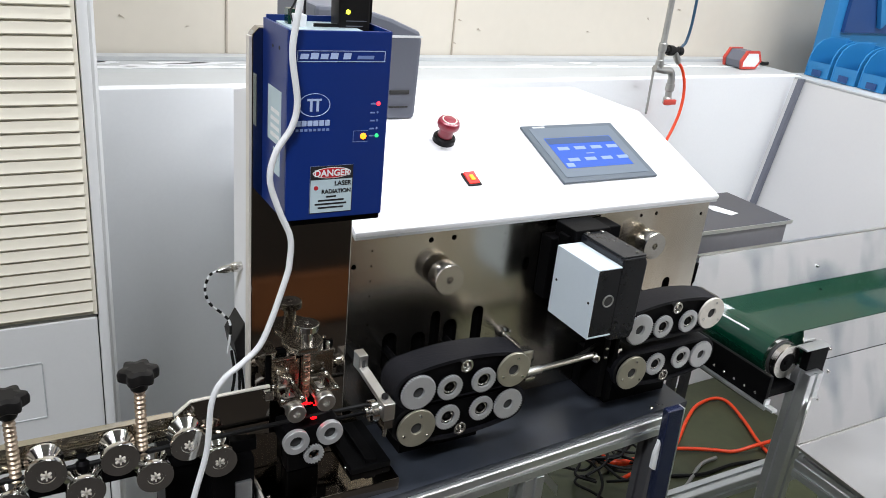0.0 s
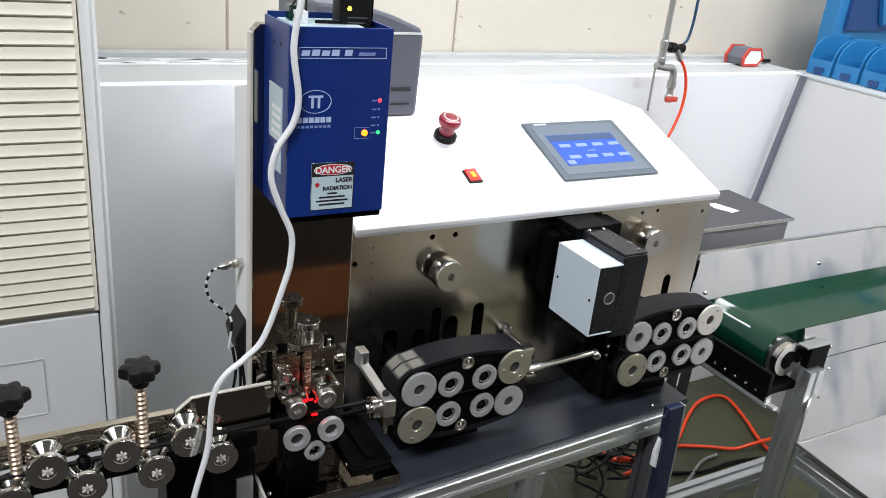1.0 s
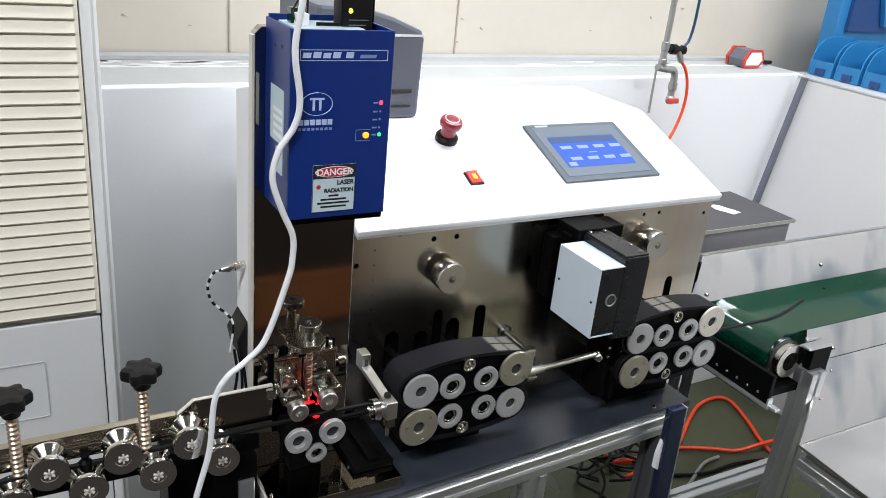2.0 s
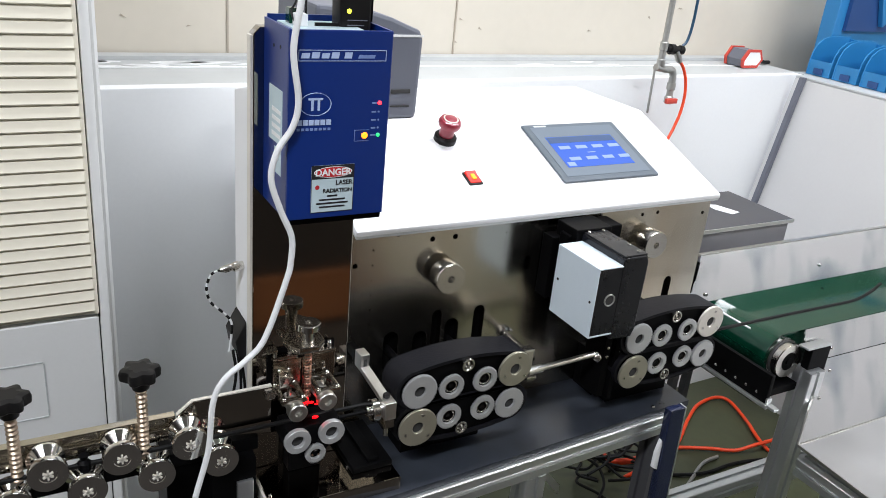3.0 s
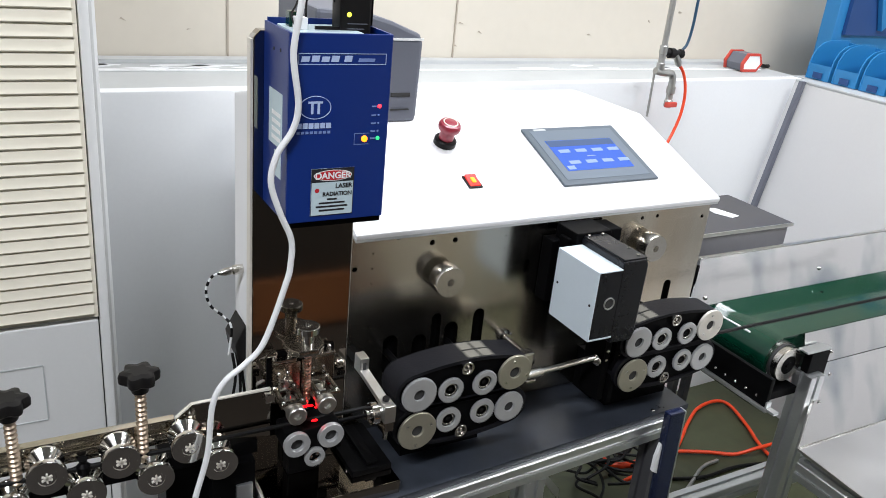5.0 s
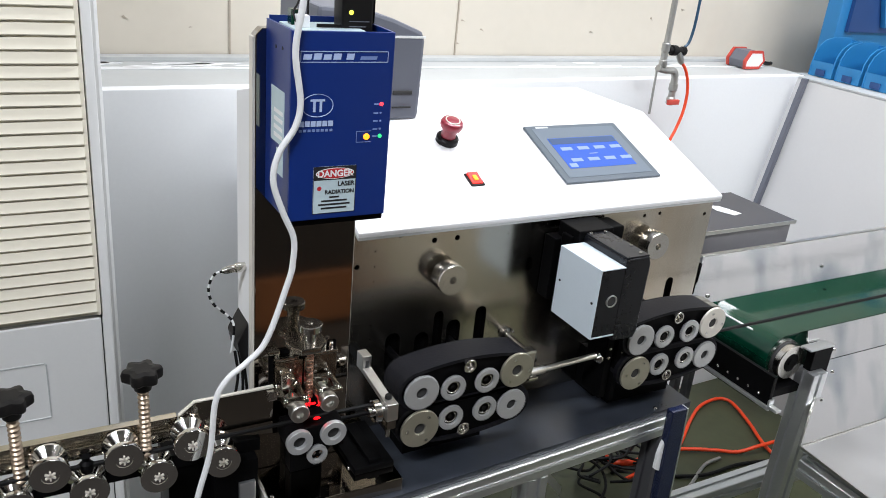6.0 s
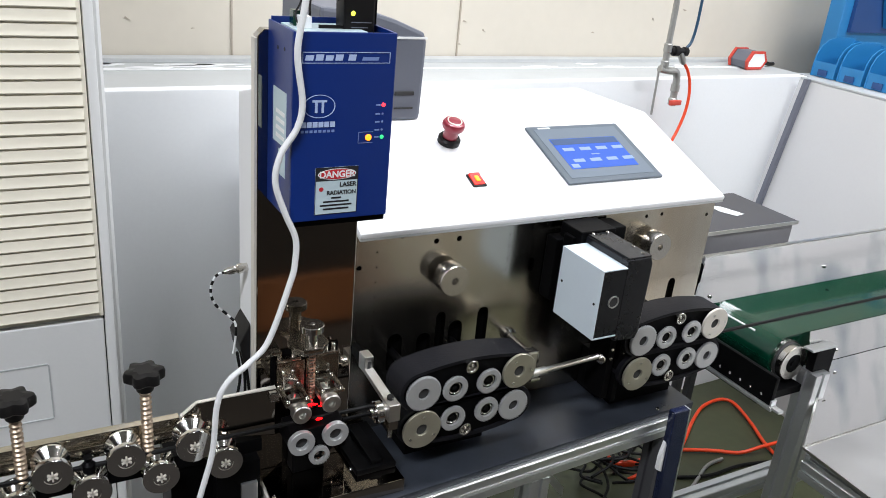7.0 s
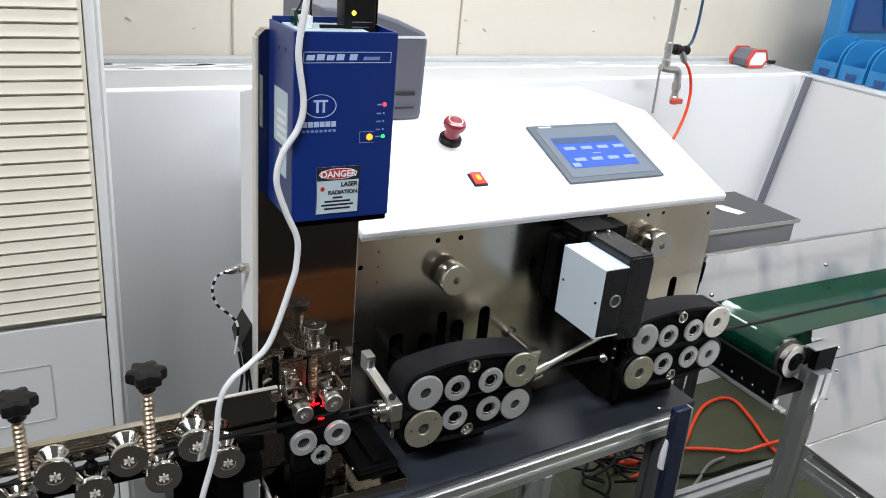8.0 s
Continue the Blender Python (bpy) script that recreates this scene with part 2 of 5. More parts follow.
def tube(bm, pts, r, seg=10, smooth=True, steps=8):
    path = smooth_path(pts, steps) if smooth else [Vector(q) for q in pts]
    u = None
    rings = []
    for i, q in enumerate(path):
        d = (path[min(i + 1, len(path) - 1)] - path[max(i - 1, 0)]).normalized()
        if u is None:
            u = basis(d)[0]
        u = (u - d * u.dot(d)).normalized()
        v = d.cross(u)
        rings.append([bm.verts.new(q + (u * math.cos(a) + v * math.sin(a)) * r) for a in (2 * math.pi * k / seg for k in range(seg))])
    for a, b in zip(rings, rings[1:]):
        for k in range(seg):
            bm.faces.new((a[k], a[(k + 1) % seg], b[(k + 1) % seg], b[k]))
    bm.faces.new(rings[0][::-1])
    bm.faces.new(rings[-1])
    return bm


def prism(bm, outline, axis, lo, hi, bevel=0.0):
    """Extrude a closed outline along x, y or z. For x the pairs are (y, z), for y (x, z), for z (x, y)."""
    def at(p, h):
        return {"x": (h, p[0], p[1]), "y": (p[0], h, p[1]), "z": (p[0], p[1], h)}[axis]
    a = [bm.verts.new(at(p, lo)) for p in outline]
    b = [bm.verts.new(at(p, hi)) for p in outline]
    n = len(a)
    made = [bm.faces.new(a[::-1]), bm.faces.new(b)]
    for k in range(n):
        made.append(bm.faces.new((a[k], a[(k + 1) % n], b[(k + 1) % n], b[k])))
    bmesh.ops.recalc_face_normals(bm, faces=made)
    if bevel:
        edges = list({e for f in made for e in f.edges})
        bmesh.ops.bevel(bm, geom=edges, offset=bevel, segments=2, affect="EDGES", profile=0.6)
    return bm


def plate_with_holes(bm, x0, x1, z0, z1, y0, y1, holes):
    """An upright sheet with round-ended openings (x, z, radius, straight height) cut through it."""
    from mathutils.geometry import delaunay_2d_cdt
    verts, edges = [], []

    def loop(pts):
        s = len(verts)
        verts.extend(Vector(p) for p in pts)
        edges.extend((s + k, s + (k + 1) % len(pts)) for k in range(len(pts)))
    loop([(x0, z0), (x1, z0), (x1, z1), (x0, z1)])
    for hx, hz, r, h in holes:
        n = 12
        top = [(hx + r * math.cos(math.pi * k / n), hz + h / 2 + r * math.sin(math.pi * k / n)) for k in range(n + 1)]
        bot = [(hx - r * math.cos(math.pi * k / n), hz - h / 2 - r * math.sin(math.pi * k / n)) for k in range(n + 1)]
        if h == 0:
            top, bot = top[:-1], bot[:-1]
        loop(top + bot)
    vs, es, fs, *_ = delaunay_2d_cdt(verts, edges, [], 1, 1e-6)
    keep = []
    for f in fs:
        c = sum((vs[i] for i in f), Vector((0, 0))) / len(f)
        inside = False
        for hx, hz, r, h in holes:
            dz = max(0, abs(c.y - hz) - h / 2)
            if math.hypot(c.x - hx, dz) < r * 0.97:
                inside = True
        if not inside:
            keep.append(f)
    front = [bm.verts.new((p.x, y0, p.y)) for p in vs]
    back = [bm.verts.new((p.x, y1, p.y)) for p in vs]
    count = {}
    for f in keep:
        bm.faces.new([front[i] for i in f])
        bm.faces.new([back[i] for i in f][::-1])
        for k in range(len(f)):
            count.setdefault(frozenset((f[k], f[(k + 1) % len(f)])), []).append((f[k], f[(k + 1) % len(f)]))
    for pairs in count.values():
        if len(pairs) == 1:
            i, j = pairs[0]
            bm.faces.new((front[j], front[i], back[i], back[j]))
    loose = [v for v in bm.verts if not v.link_faces]
    bmesh.ops.delete(bm, geom=loose, context="VERTS")
    bmesh.ops.recalc_face_normals(bm, faces=bm.faces[:])
    return bm


PLACE = {}
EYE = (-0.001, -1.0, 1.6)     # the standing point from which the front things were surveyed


def thing(name, x, y, z, label, category, group="", kind=""):
    ob = new(name)
    ob.empty_display_size = 0.05
    ob.location = (x, y, z)
    PLACE[ob] = Vector((x, y, z))
    return tagged(ob, label, category, group, kind)


def mesh_object(name, bm, mat, pivot=None, flat=False):
    bm.verts.ensure_lookup_table()
    if pivot is None:
        xs = [v.co for v in bm.verts]
        pivot = [(min(v[i] for v in xs) + max(v[i] for v in xs)) / 2 for i in range(3)]
    pivot = Vector(pivot)
    bmesh.ops.translate(bm, vec=-pivot, verts=bm.verts)
    if not flat:
        for f in bm.faces:
            f.smooth = True
        for e in bm.edges:
            if len(e.link_faces) == 2:
                bend = e.calc_face_angle(0)
                small, large = sorted(f.calc_area() for f in e.link_faces)
                # broad flat faces keep true flat reflections beside their small rounded edges
                if bend > 0.55 or (bend > 0.15 and large > 12 * small):
                    e.smooth = False
    me = bpy.data.meshes.new(name)
    bm.to_mesh(me)
    bm.free()
    me.materials.append(mat)
    ob = new(name, me)
    PLACE[ob] = pivot
    return ob, pivot


def part(name, bm, mat, parent, label="", pivot=None):
    """One mesh under a thing or a part; the bmesh is in world metres."""
    ob, pv = mesh_object(name, bm, mat, pivot)
    ob.parent = parent
    ob.location = pv - PLACE[parent]
    return tagged(ob, label)


def solid(name, bm, mat, label, category, group="", kind=""):
    """A thing of a single mesh."""
    ob, pv = mesh_object(name, bm, mat)
    ob.location = pv
    return tagged(ob, label, category, group, kind)


def resize(ob, k, about):
    """Shrink a finished thing with all its parts towards a point."""
    about = Vector(about)
    ob.location = about + (ob.location - about) * k
    if ob.data:
        ob.data.transform(Matrix.Scale(k, 4))
    for c in ob.children_recursive:
        c.location *= k
        c.data.transform(Matrix.Scale(k, 4))


def letters(text, size, mat, parent, m, name="lettering", align="LEFT", bold=0.0):
    """Raised lettering in the built-in font; m puts the text's x-y plane into the world."""
    cu = bpy.data.curves.new(name, "FONT")
    cu.body, cu.size, cu.extrude, cu.align_x, cu.offset = text, size, 0.0002, align, bold
    tmp = new(name, cu)
    bpy.context.view_layer.update()
    me = bpy.data.meshes.new_from_object(tmp.evaluated_get(bpy.context.evaluated_depsgraph_get()))
    bpy.data.objects.remove(tmp)
    bm = bmesh.new()
    bm.from_mesh(me)
    bmesh.ops.transform(bm, matrix=m, verts=bm.verts)
    return part(name, bm, mat, parent)


def screw(parent, x, y, z, axis, r=0.003, mat=None, name="screw"):
    bm = bmesh.new()
    lathe(bm, (x, y, z), axis, [(r, 0), (r, r * 0.7), (r * 0.75, r), (r * 0.45, r), (r * 0.4, r * 0.45), (0, r * 0.45)], 12)
    return part(name, bm, mat or M_CHROME, parent)


FRONT = (0, -1, 0)
UP = (0, 0, 1)

# ---------------------------------------------------------------- the room
def room():
    solid("floor", B(-3.7, 5.5, -2.0, 1.35, -0.1, 0.0), M_FLOOR, "worn green painted workshop floor", "floor", kind="structure")
    # unseen dark sheet, added so the rollers and plates mirror a dark floor
    solid("walkway", B(-3.6, 1.42, -1.9, -0.28, 0.0, 0.004), M_DARKFLOOR, "unseen dark floor sheet added to darken reflections", "floor", kind="structure")
    w = solid("wall_north", B(-3.6, 5.4, 1.17, 1.35, 0, 3.2), M_CREAM, "cream painted sheet wall with upright seams", "wall", kind="structure")
    PLACE[w] = w.location.copy()
    for x in (0.566 - 0.676, 0.566, 1.242):
        part("seam", B(x - 0.0022, x + 0.0022, 1.166, 1.17, 1.2, 3.2), M_SEAM, w, "thin dark joint between wall sheets")
    for k in range(14):
        x, z = random.uniform(0.3, 2.3), random.uniform(1.22, 1.36)
        part("scuff", prism(bmesh.new(), [(x, z), (x + random.uniform(0.006, 0.018), z + random.uniform(-0.01, 0.004)),
             (x + 0.004, z + 0.004)], "y", 1.168, 1.17), M_SEAM, w, "small dark scuff")
    solid("wall_west", B(-3.7, -3.6, -2.0, 1.35, 0, 3.2), M_DARKWALL, "dim plain workshop wall", "wall", kind="structure")
    solid("wall_east", B(5.4, 5.5, -2.0, 1.35, 0, 3.2), M_DARKWALL, "dim plain workshop wall", "wall", kind="structure")
    # unseen stretch of wall, coloured dark so the column and plate mirror dark
    solid("wall_south", B(-3.6, 1.3, -2.0, -1.9, 0, 3.2), M_MIRROREDWALL, "unseen plain wall, dark brown to darken reflections", "wall", kind="structure")
    # unseen board, added to give the orange band mirrored in the column
    solid("baseboard", B(0.80, 1.42, -1.9, -1.885, 0.03, 0.24), M_ORANGEBOARD, "unseen orange brown board added for the column's reflection", "board", kind="structure")
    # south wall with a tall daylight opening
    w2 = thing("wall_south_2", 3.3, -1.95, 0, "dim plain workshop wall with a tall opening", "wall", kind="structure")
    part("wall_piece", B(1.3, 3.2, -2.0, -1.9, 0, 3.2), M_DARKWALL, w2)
    # unseen dark pieces either side, added to darken the guard sheet's mirrored ends
    part("shutter", B(3.2, OPEN_L, -2.0, -1.9, 0, 3.2), M_BLUEGREY, w2, "unseen dark blue grey wall piece added for reflections")
    part("shutter", B(OPEN_R, 5.4, -2.0, -1.9, 0, 3.2), M_BLUEGREY, w2, "unseen dark blue grey wall piece added for reflections")
    part("glazing_bar", B(OPEN_L, OPEN_R, -1.96, -1.92, 1.20, 1.26), M_BLUEGREY, w2)
    part("glazing_bar", B((OPEN_L + OPEN_R) / 2 - 0.03, (OPEN_L + OPEN_R) / 2 + 0.03, -1.96, -1.92, 0, OPEN_H), M_BLUEGREY, w2)
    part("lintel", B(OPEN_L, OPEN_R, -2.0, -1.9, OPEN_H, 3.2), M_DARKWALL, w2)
    solid("ceiling", B(-3.7, 5.5, -2.0, 1.35, 3.2, 3.3), M_CEIL, "plain grey workshop ceiling", "ceiling", kind="structure")
    # low white partition with a ledge on top, and its return
    p = thing("partition", 1.2, 0.83, 0, "low white painted partition with a grey ledge on top", "partition", kind="structure")
    part("panel", prism(bmesh.new(), [(-0.6, 0.782), (2.455, 0.870), (2.455, 0.908), (-0.6, 0.82)], "z", 0, 1.191, 0.002), M_PANEL, p)
    part("ledge", prism(bmesh.new(), [(-0.6, 0.8205), (2.455, 0.9085), (2.475, 0.9085), (2.475, 1.166), (-0.6, 1.166)], "z", 1.165, 1.19), M_LEDGE, p, "grey ledge with worn paint")
    part("edge_strip", B(-0.6, 2.42, 1.02, 1.034, 1.1905, 1.1925), M_CHALK, p, "line of worn white paint")
    part("edge_strip", B(-0.6, 2.42, 1.12, 1.165, 1.1905, 1.20), M_LEDGE, p)
    rng = random.Random(11)
    for k in range(16):
        x, y = rng.uniform(0.2, 0.75) if k < 9 else rng.uniform(0.8, 2.2), rng.uniform(1.04, 1.10)
        w, d = rng.uniform(0.02, 0.09), rng.uniform(0.008, 0.02)
        out = [(x + w * math.cos(a) * rng.uniform(0.7, 1.1), y + d * math.sin(a) * rng.uniform(0.6, 1.1)) for a in (2 * math.pi * j / 9 for j in range(9))]
        part("paint_patch", prism(bmesh.new(), out, "z", 1.1902, 1.1912), M_CHALK, p, "worn white paint patch" if k == 0 else "")
    q = thing("side_partition", 2.44, 0.2, 0, "low white painted side partition", "partition", kind="structure")
    # white like the long partition; its shade is put into a greyer colour
    part("panel", prism(bmesh.new(), [(2.420, 1.181), (2.475, 1.181), (2.475, 0.0), (2.432, 0.0), (2.432, 0.66), (2.312, 0.66)], "y", -1.6, 0.87), M_SIDE, q, "sloping white panel coloured grey for shade")
    part("ledge", B(2.420, 2.475, -1.6, 0.868, 1.1815, 1.19, bevel=0.002), M_LEDGE, q)
    part("corner_strip", prism(bmesh.new(), [(2.397, 1.190), (2.415, 1.190), (2.308, 0.66), (2.290, 0.66)], "y", 0.820, 0.836), M_GREY, q, "dark grey corner strip")


room()


# ---------------------------------------------------------------- air conditioner cabinet
def air_conditioner():
    t = thing("air_conditioner", -0.1, 0.45, 0, "tall cream and white cabinet air conditioner with louvred upper grille", "air conditioner")
    part("body", B(-0.36, 0.150, 0.305, 0.62, 0.0, 1.9, bevel=0.012, seg=3), M_ACWHITE, t)
    part("side_frame", B(0.1235, 0.1385, 0.288, 0.305, 0.0, 1.9, bevel=0.004), M_ACWHITE, t, "rounded white side frame")
    part("gap", B(0.1218, 0.1235, 0.296, 0.305, 0.0, 1.9), M_DARKGAP, t, "dark joint")
    part("lower_panel", B(-0.34, 0.1216, 0.291, 0.305, 0.02, 0.933, bevel=0.003), M_ACWHITE, t)
    part("grille_back", B(-0.34, 0.1165, 0.2868, 0.305, 0.942, 1.88), M_ACCREAM, t)
    n = 44
    for k in range(n):
        z = 0.948 + k * 0.0200
        bm = prism(bmesh.new(), [(0.290, z + 0.0180), (0.2855, z + 0.0168), (0.2815, z + 0.0012), (0.2825, z - 0.0005), (0.290, z + 0.004)], "x", -0.335, 0.1155)
        part("slat", bm, M_ACCREAM, t, "cream louvre slat" if k == 0 else "")
    part("grille_edge", B(0.1155, 0.1216, 0.2845, 0.300, 0.942, 1.88), M_ACCREAM, t)
    # access cover
    bm = bmesh.new()
    for a in ((-0.085, 0.033, 0.8625, 0.8645), (-0.085, 0.033, 0.7590, 0.7610), (-0.085, -0.0830, 0.7610, 0.8625), (0.0325, 0.0345, 0.7620, 0.8615)):
        box(bm, a[0], a[1], 0.2898, 0.2915, a[2], a[3])
    part("cover_outline", bm, M_LEDGE, t, "thin grey outline of an access cover")


air_conditioner()


# ---------------------------------------------------------------- table and frame
def extrusion(name, parent, axis, a, b, u0, v0, size=0.04, label=""):
    """A slotted aluminium profile of square section along one axis."""
    s, g, d = size, 0.009, 0.006
    pts = []
    side = [(0.002, 0), (s / 2 - g / 2, 0), (s / 2 - g / 2, d), (s / 2 + g / 2, d), (s / 2 + g / 2, 0), (s - 0.002, 0)]
    for k in range(4):
        for x, y in side:
            for _ in range(k):
                x, y = s - y, x
            pts.append((u0 + x, v0 + y))
    return part(name, prism(bmesh.new(), pts, axis, a, b), M_ALU, parent, label)


def table():
    t = thing("machine_table", 0.65, 0.1, 0, "aluminium profile table with a dark blue grey top", "table")
    part("tabletop", prism(bmesh.new(), [(0.262, -0.179), (1.058, -0.133), (1.058, 0.77), (0.53, 0.77), (0.53, 0.40), (0.45, 0.40), (0.45, 0.035), (0.262, 0.035)], "z", 0.808, 0.82), M_TABLE, t, "dark blue grey sheet top")
    rail = extrusion("front_rail", t, "x", 0.262, 1.035, -0.164, 0.768, label="slotted aluminium rail")
    rail.rotation_euler[2] = radians(3.3)
    extrusion("rear_rail", t, "x", 0.45, 1.035, 0.46, 0.768)
    for x, y in ((0.266, -0.184), (0.692, -0.161)):
        extrusion("leg", t, "z", 0.0, 0.768, x, y)
        extrusion("leg", t, "z", 0.0, 0.768, max(x - 0.1, 0.45), 0.46)
    # front right leg: the table's shade on it is put into a charcoal colour
    shaded_leg = extrusion("leg", t, "z", 0.0, 0.768, 0.99, -0.140, label="aluminium leg coloured charcoal for the table's shade")
    shaded_leg.data.materials[0] = M_DARKTOP
    extrusion("leg", t, "z", 0.0, 0.768, 0.99, 0.46)
    extrusion("low_rail", t, "x", 0.306, 0.692, -0.164, 0.2)
    extrusion("cross_rail", t, "y", -0.121, 0.46, 0.692, 0.3)
    bm = bmesh.new()
    prism(bm, [(0.735, 0.768), (0.755, 0.768), (1.0, 0.47), (1.0, 0.445)], "y", 0.10, 0.13)
    part("brace", bm, M_ALU, t, "slanting aluminium brace")
    for x, y in ((0.463, -0.148), (0.976, -0.128), (1.02, 0.0)):
        screw(t, x, y, 0.82, UP, 0.0035)
    # navy bar standing before the corner
    b = thing("navy_bar", 0.975, -0.19, 0, "upright dark navy steel bar beside the table corner", "bar")
    part("bar", prism(bmesh.new(), [(0.989, 0.0), (1.023, 0.0), (0.991, 0.853), (0.957, 0.853)], "y", -0.186, -0.171, 0.002), M_NAVY, b)
    part("edge", prism(bmesh.new(), [(1.0232, 0.0), (1.0262, 0.0), (0.9942, 0.852), (0.9912, 0.852)], "y", -0.1855, -0.1715), M_ALU, b, "bright cut edge")
    part("guard", prism(bmesh.new(), [(0.949, 0.735), (0.9605, 0.728), (0.9590, 0.785), (0.955, 0.793), (0.949, 0.765)], "y", -0.182, -0.175, 0.001), M_SIGNWHITE, b, "white plastic strip")


table()


# ---------------------------------------------------------------- main machine
def machine_body():
    t = thing("wire_machine", 0.75, 0.1, 0.82, "wire cutting and stripping machine with nickel front plate and white hood", "machine")
    holes = [(0.511, 1.151, 0.004, 0), (0.569, 1.137, 0.0045, 0), (0.609, 1.137, 0.0045, 0), (0.4435, 1.1075, 0.0042, 0),
             (0.752, 1.075, 0.0055, 0.013), (0.987, 1.138, 0.0035, 0), (1.022, 1.139, 0.0035, 0), (1.134, 1.128, 0.0035, 0),
             (0.80, 1.150, 0.0035, 0), (1.075, 1.152, 0.003, 0),
             (0.511, 0.952, 0.0125, 0.045), (0.562, 0.945, 0.0125, 0.045), (0.590, 0.962, 0.0085, 0.085), (0.619, 0.955, 0.0125, 0.052),
             (0.669, 0.962, 0.0105, 0.075), (1.082, 0.972, 0.009, 0.05), (0.922, 0.96, 0.0105, 0.06), (0.975, 0.955, 0.0105, 0.06)]
    for k in range(7):
        holes.append((0.4715, 1.130 - 0.0245 * k, 0.0016, 0))
    for k in range(8):
        holes.append((0.7025, 1.134 - 0.0207 * k, 0.0013, 0))
    part("front_plate", plate_with_holes(bmesh.new(), 0.4375, 1.150, 0.822, 1.160, 0.0, 0.012, holes), M_NICKEL, t, "nickel plated front plate with holes and slots")
    part("plate_backing", B(0.4380, 1.147, 0.014, 0.054, 0.822, 1.15), M_BLACK, t)
    part("cabinet", B(0.44, 1.147, 0.055, 0.46, 0.82, 1.150), M_WHITE, t, "white sheet metal cabinet")
    # added block hidden behind the hood; keeps lamp light off the lower partition
    part("rear_cabinet", B(0.49, 1.147, 0.4605, 0.76, 0.8205, 1.150, bevel=0.002), M_WHITE, t, "unseen white block added to shade the partition")
    # hood: sloping control face with a lip, flat top behind
    sl = math.tan(radians(21))
    y0, z0 = -0.012, 1.166
    prof = [(y0, z0 - 0.008), (y0, z0), (0.236, z0 + (0.236 - y0) * sl), (0.46, z0 + (0.236 - y0) * sl), (0.46, 1.152), (0.0, 1.1605)]
    part("hood", prism(bmesh.new(), prof, "x", 0.438, 1.158, 0.003), M_WHITE, t, "white powder coated sloping hood")
    part("lip", prism(bmesh.new(), [(-0.0115, 1.1545), (-0.0115, 1.1585), (0.0, 1.162), (0.0, 1.1585)], "x", 0.438, 1.155), M_LEDGE, t, "grey folded lip under the hood")
    # upright column plate, standing on the station's base before the front plate
    out = [(0.2725, 0.8425), (0.4085, 0.8425), (0.4085, 1.457), (0.280, 1.457), (0.2725, 1.449)]
    part("column_plate", prism(bmesh.new(), out, "y", -0.066, -0.048, 0.0012), M_COLUMN, t, "dark reflecting nickel column plate")
    part("column_edge", B(0.2692, 0.2723, -0.0655, -0.052, 0.8425, 1.447), M_PALE, t)
    part("rear_box", prism(bmesh.new(), [(-0.047, 1.0), (-0.047, 1.385), (0.024, 1.366), (0.024, 1.05), (-0.02, 1.0)], "x", 0.2745, 0.408, 0.002), M_WHITE, t, "white box behind the column")
    part("column_stay", B(0.30, 0.39, -0.0475, -0.001, 0.8425, 0.99), M_BLACK, t, "black block behind the column")
    part("junction_box", prism(bmesh.new(), [(0.2743, 1.061), (0.2743, 0.998), (0.263, 1.009), (0.259, 1.032)], "y", -0.033, 0.020, 0.002), M_BLACKPL, t, "black junction box")
    # plain knobs on the plate
    for x, z in ((0.5875, 1.0830), (0.9980, 1.0920)):
        kb = part("knob", lathe(bmesh.new(), (x, 0.0, z), FRONT, [(0.010, 0), (0.010, 0.009), (0.0235, 0.010), (0.025, 0.0115), (0.025, 0.034), (0.024, 0.036),
                  (0.006, 0.036), (0.0055, 0.026), (0, 0.026)], 40), M_STEEL, t, "knurled steel knob")
    # standoff pin
    bm = cyl(bmesh.new(), (0.725, -0.002, 0.949), (0.725, -0.082, 0.949), 0.0045, 16)
    part("standoff", bm, M_STEEL, t)
    part("standoff_base", lathe(bmesh.new(), (0.725, 0, 0.949), FRONT, [(0.013, 0), (0.013, 0.006), (0.009, 0.009), (0.009, 0.014), (0, 0.014)], 20), M_STEEL, t)
    return t


MACHINE = machine_body()


def hood_matrix(x, y):
    """A pose on the sloping hood face: local x along the machine, y up the slope."""
    z = 1.166 + (y + 0.012) * math.tan(radians(21))
    return pose(x, y, z, 21, 0, 0)


def on_hood(bm, x, y):
    bmesh.ops.transform(bm, matrix=hood_matrix(x, y), verts=bm.verts)
    return bm


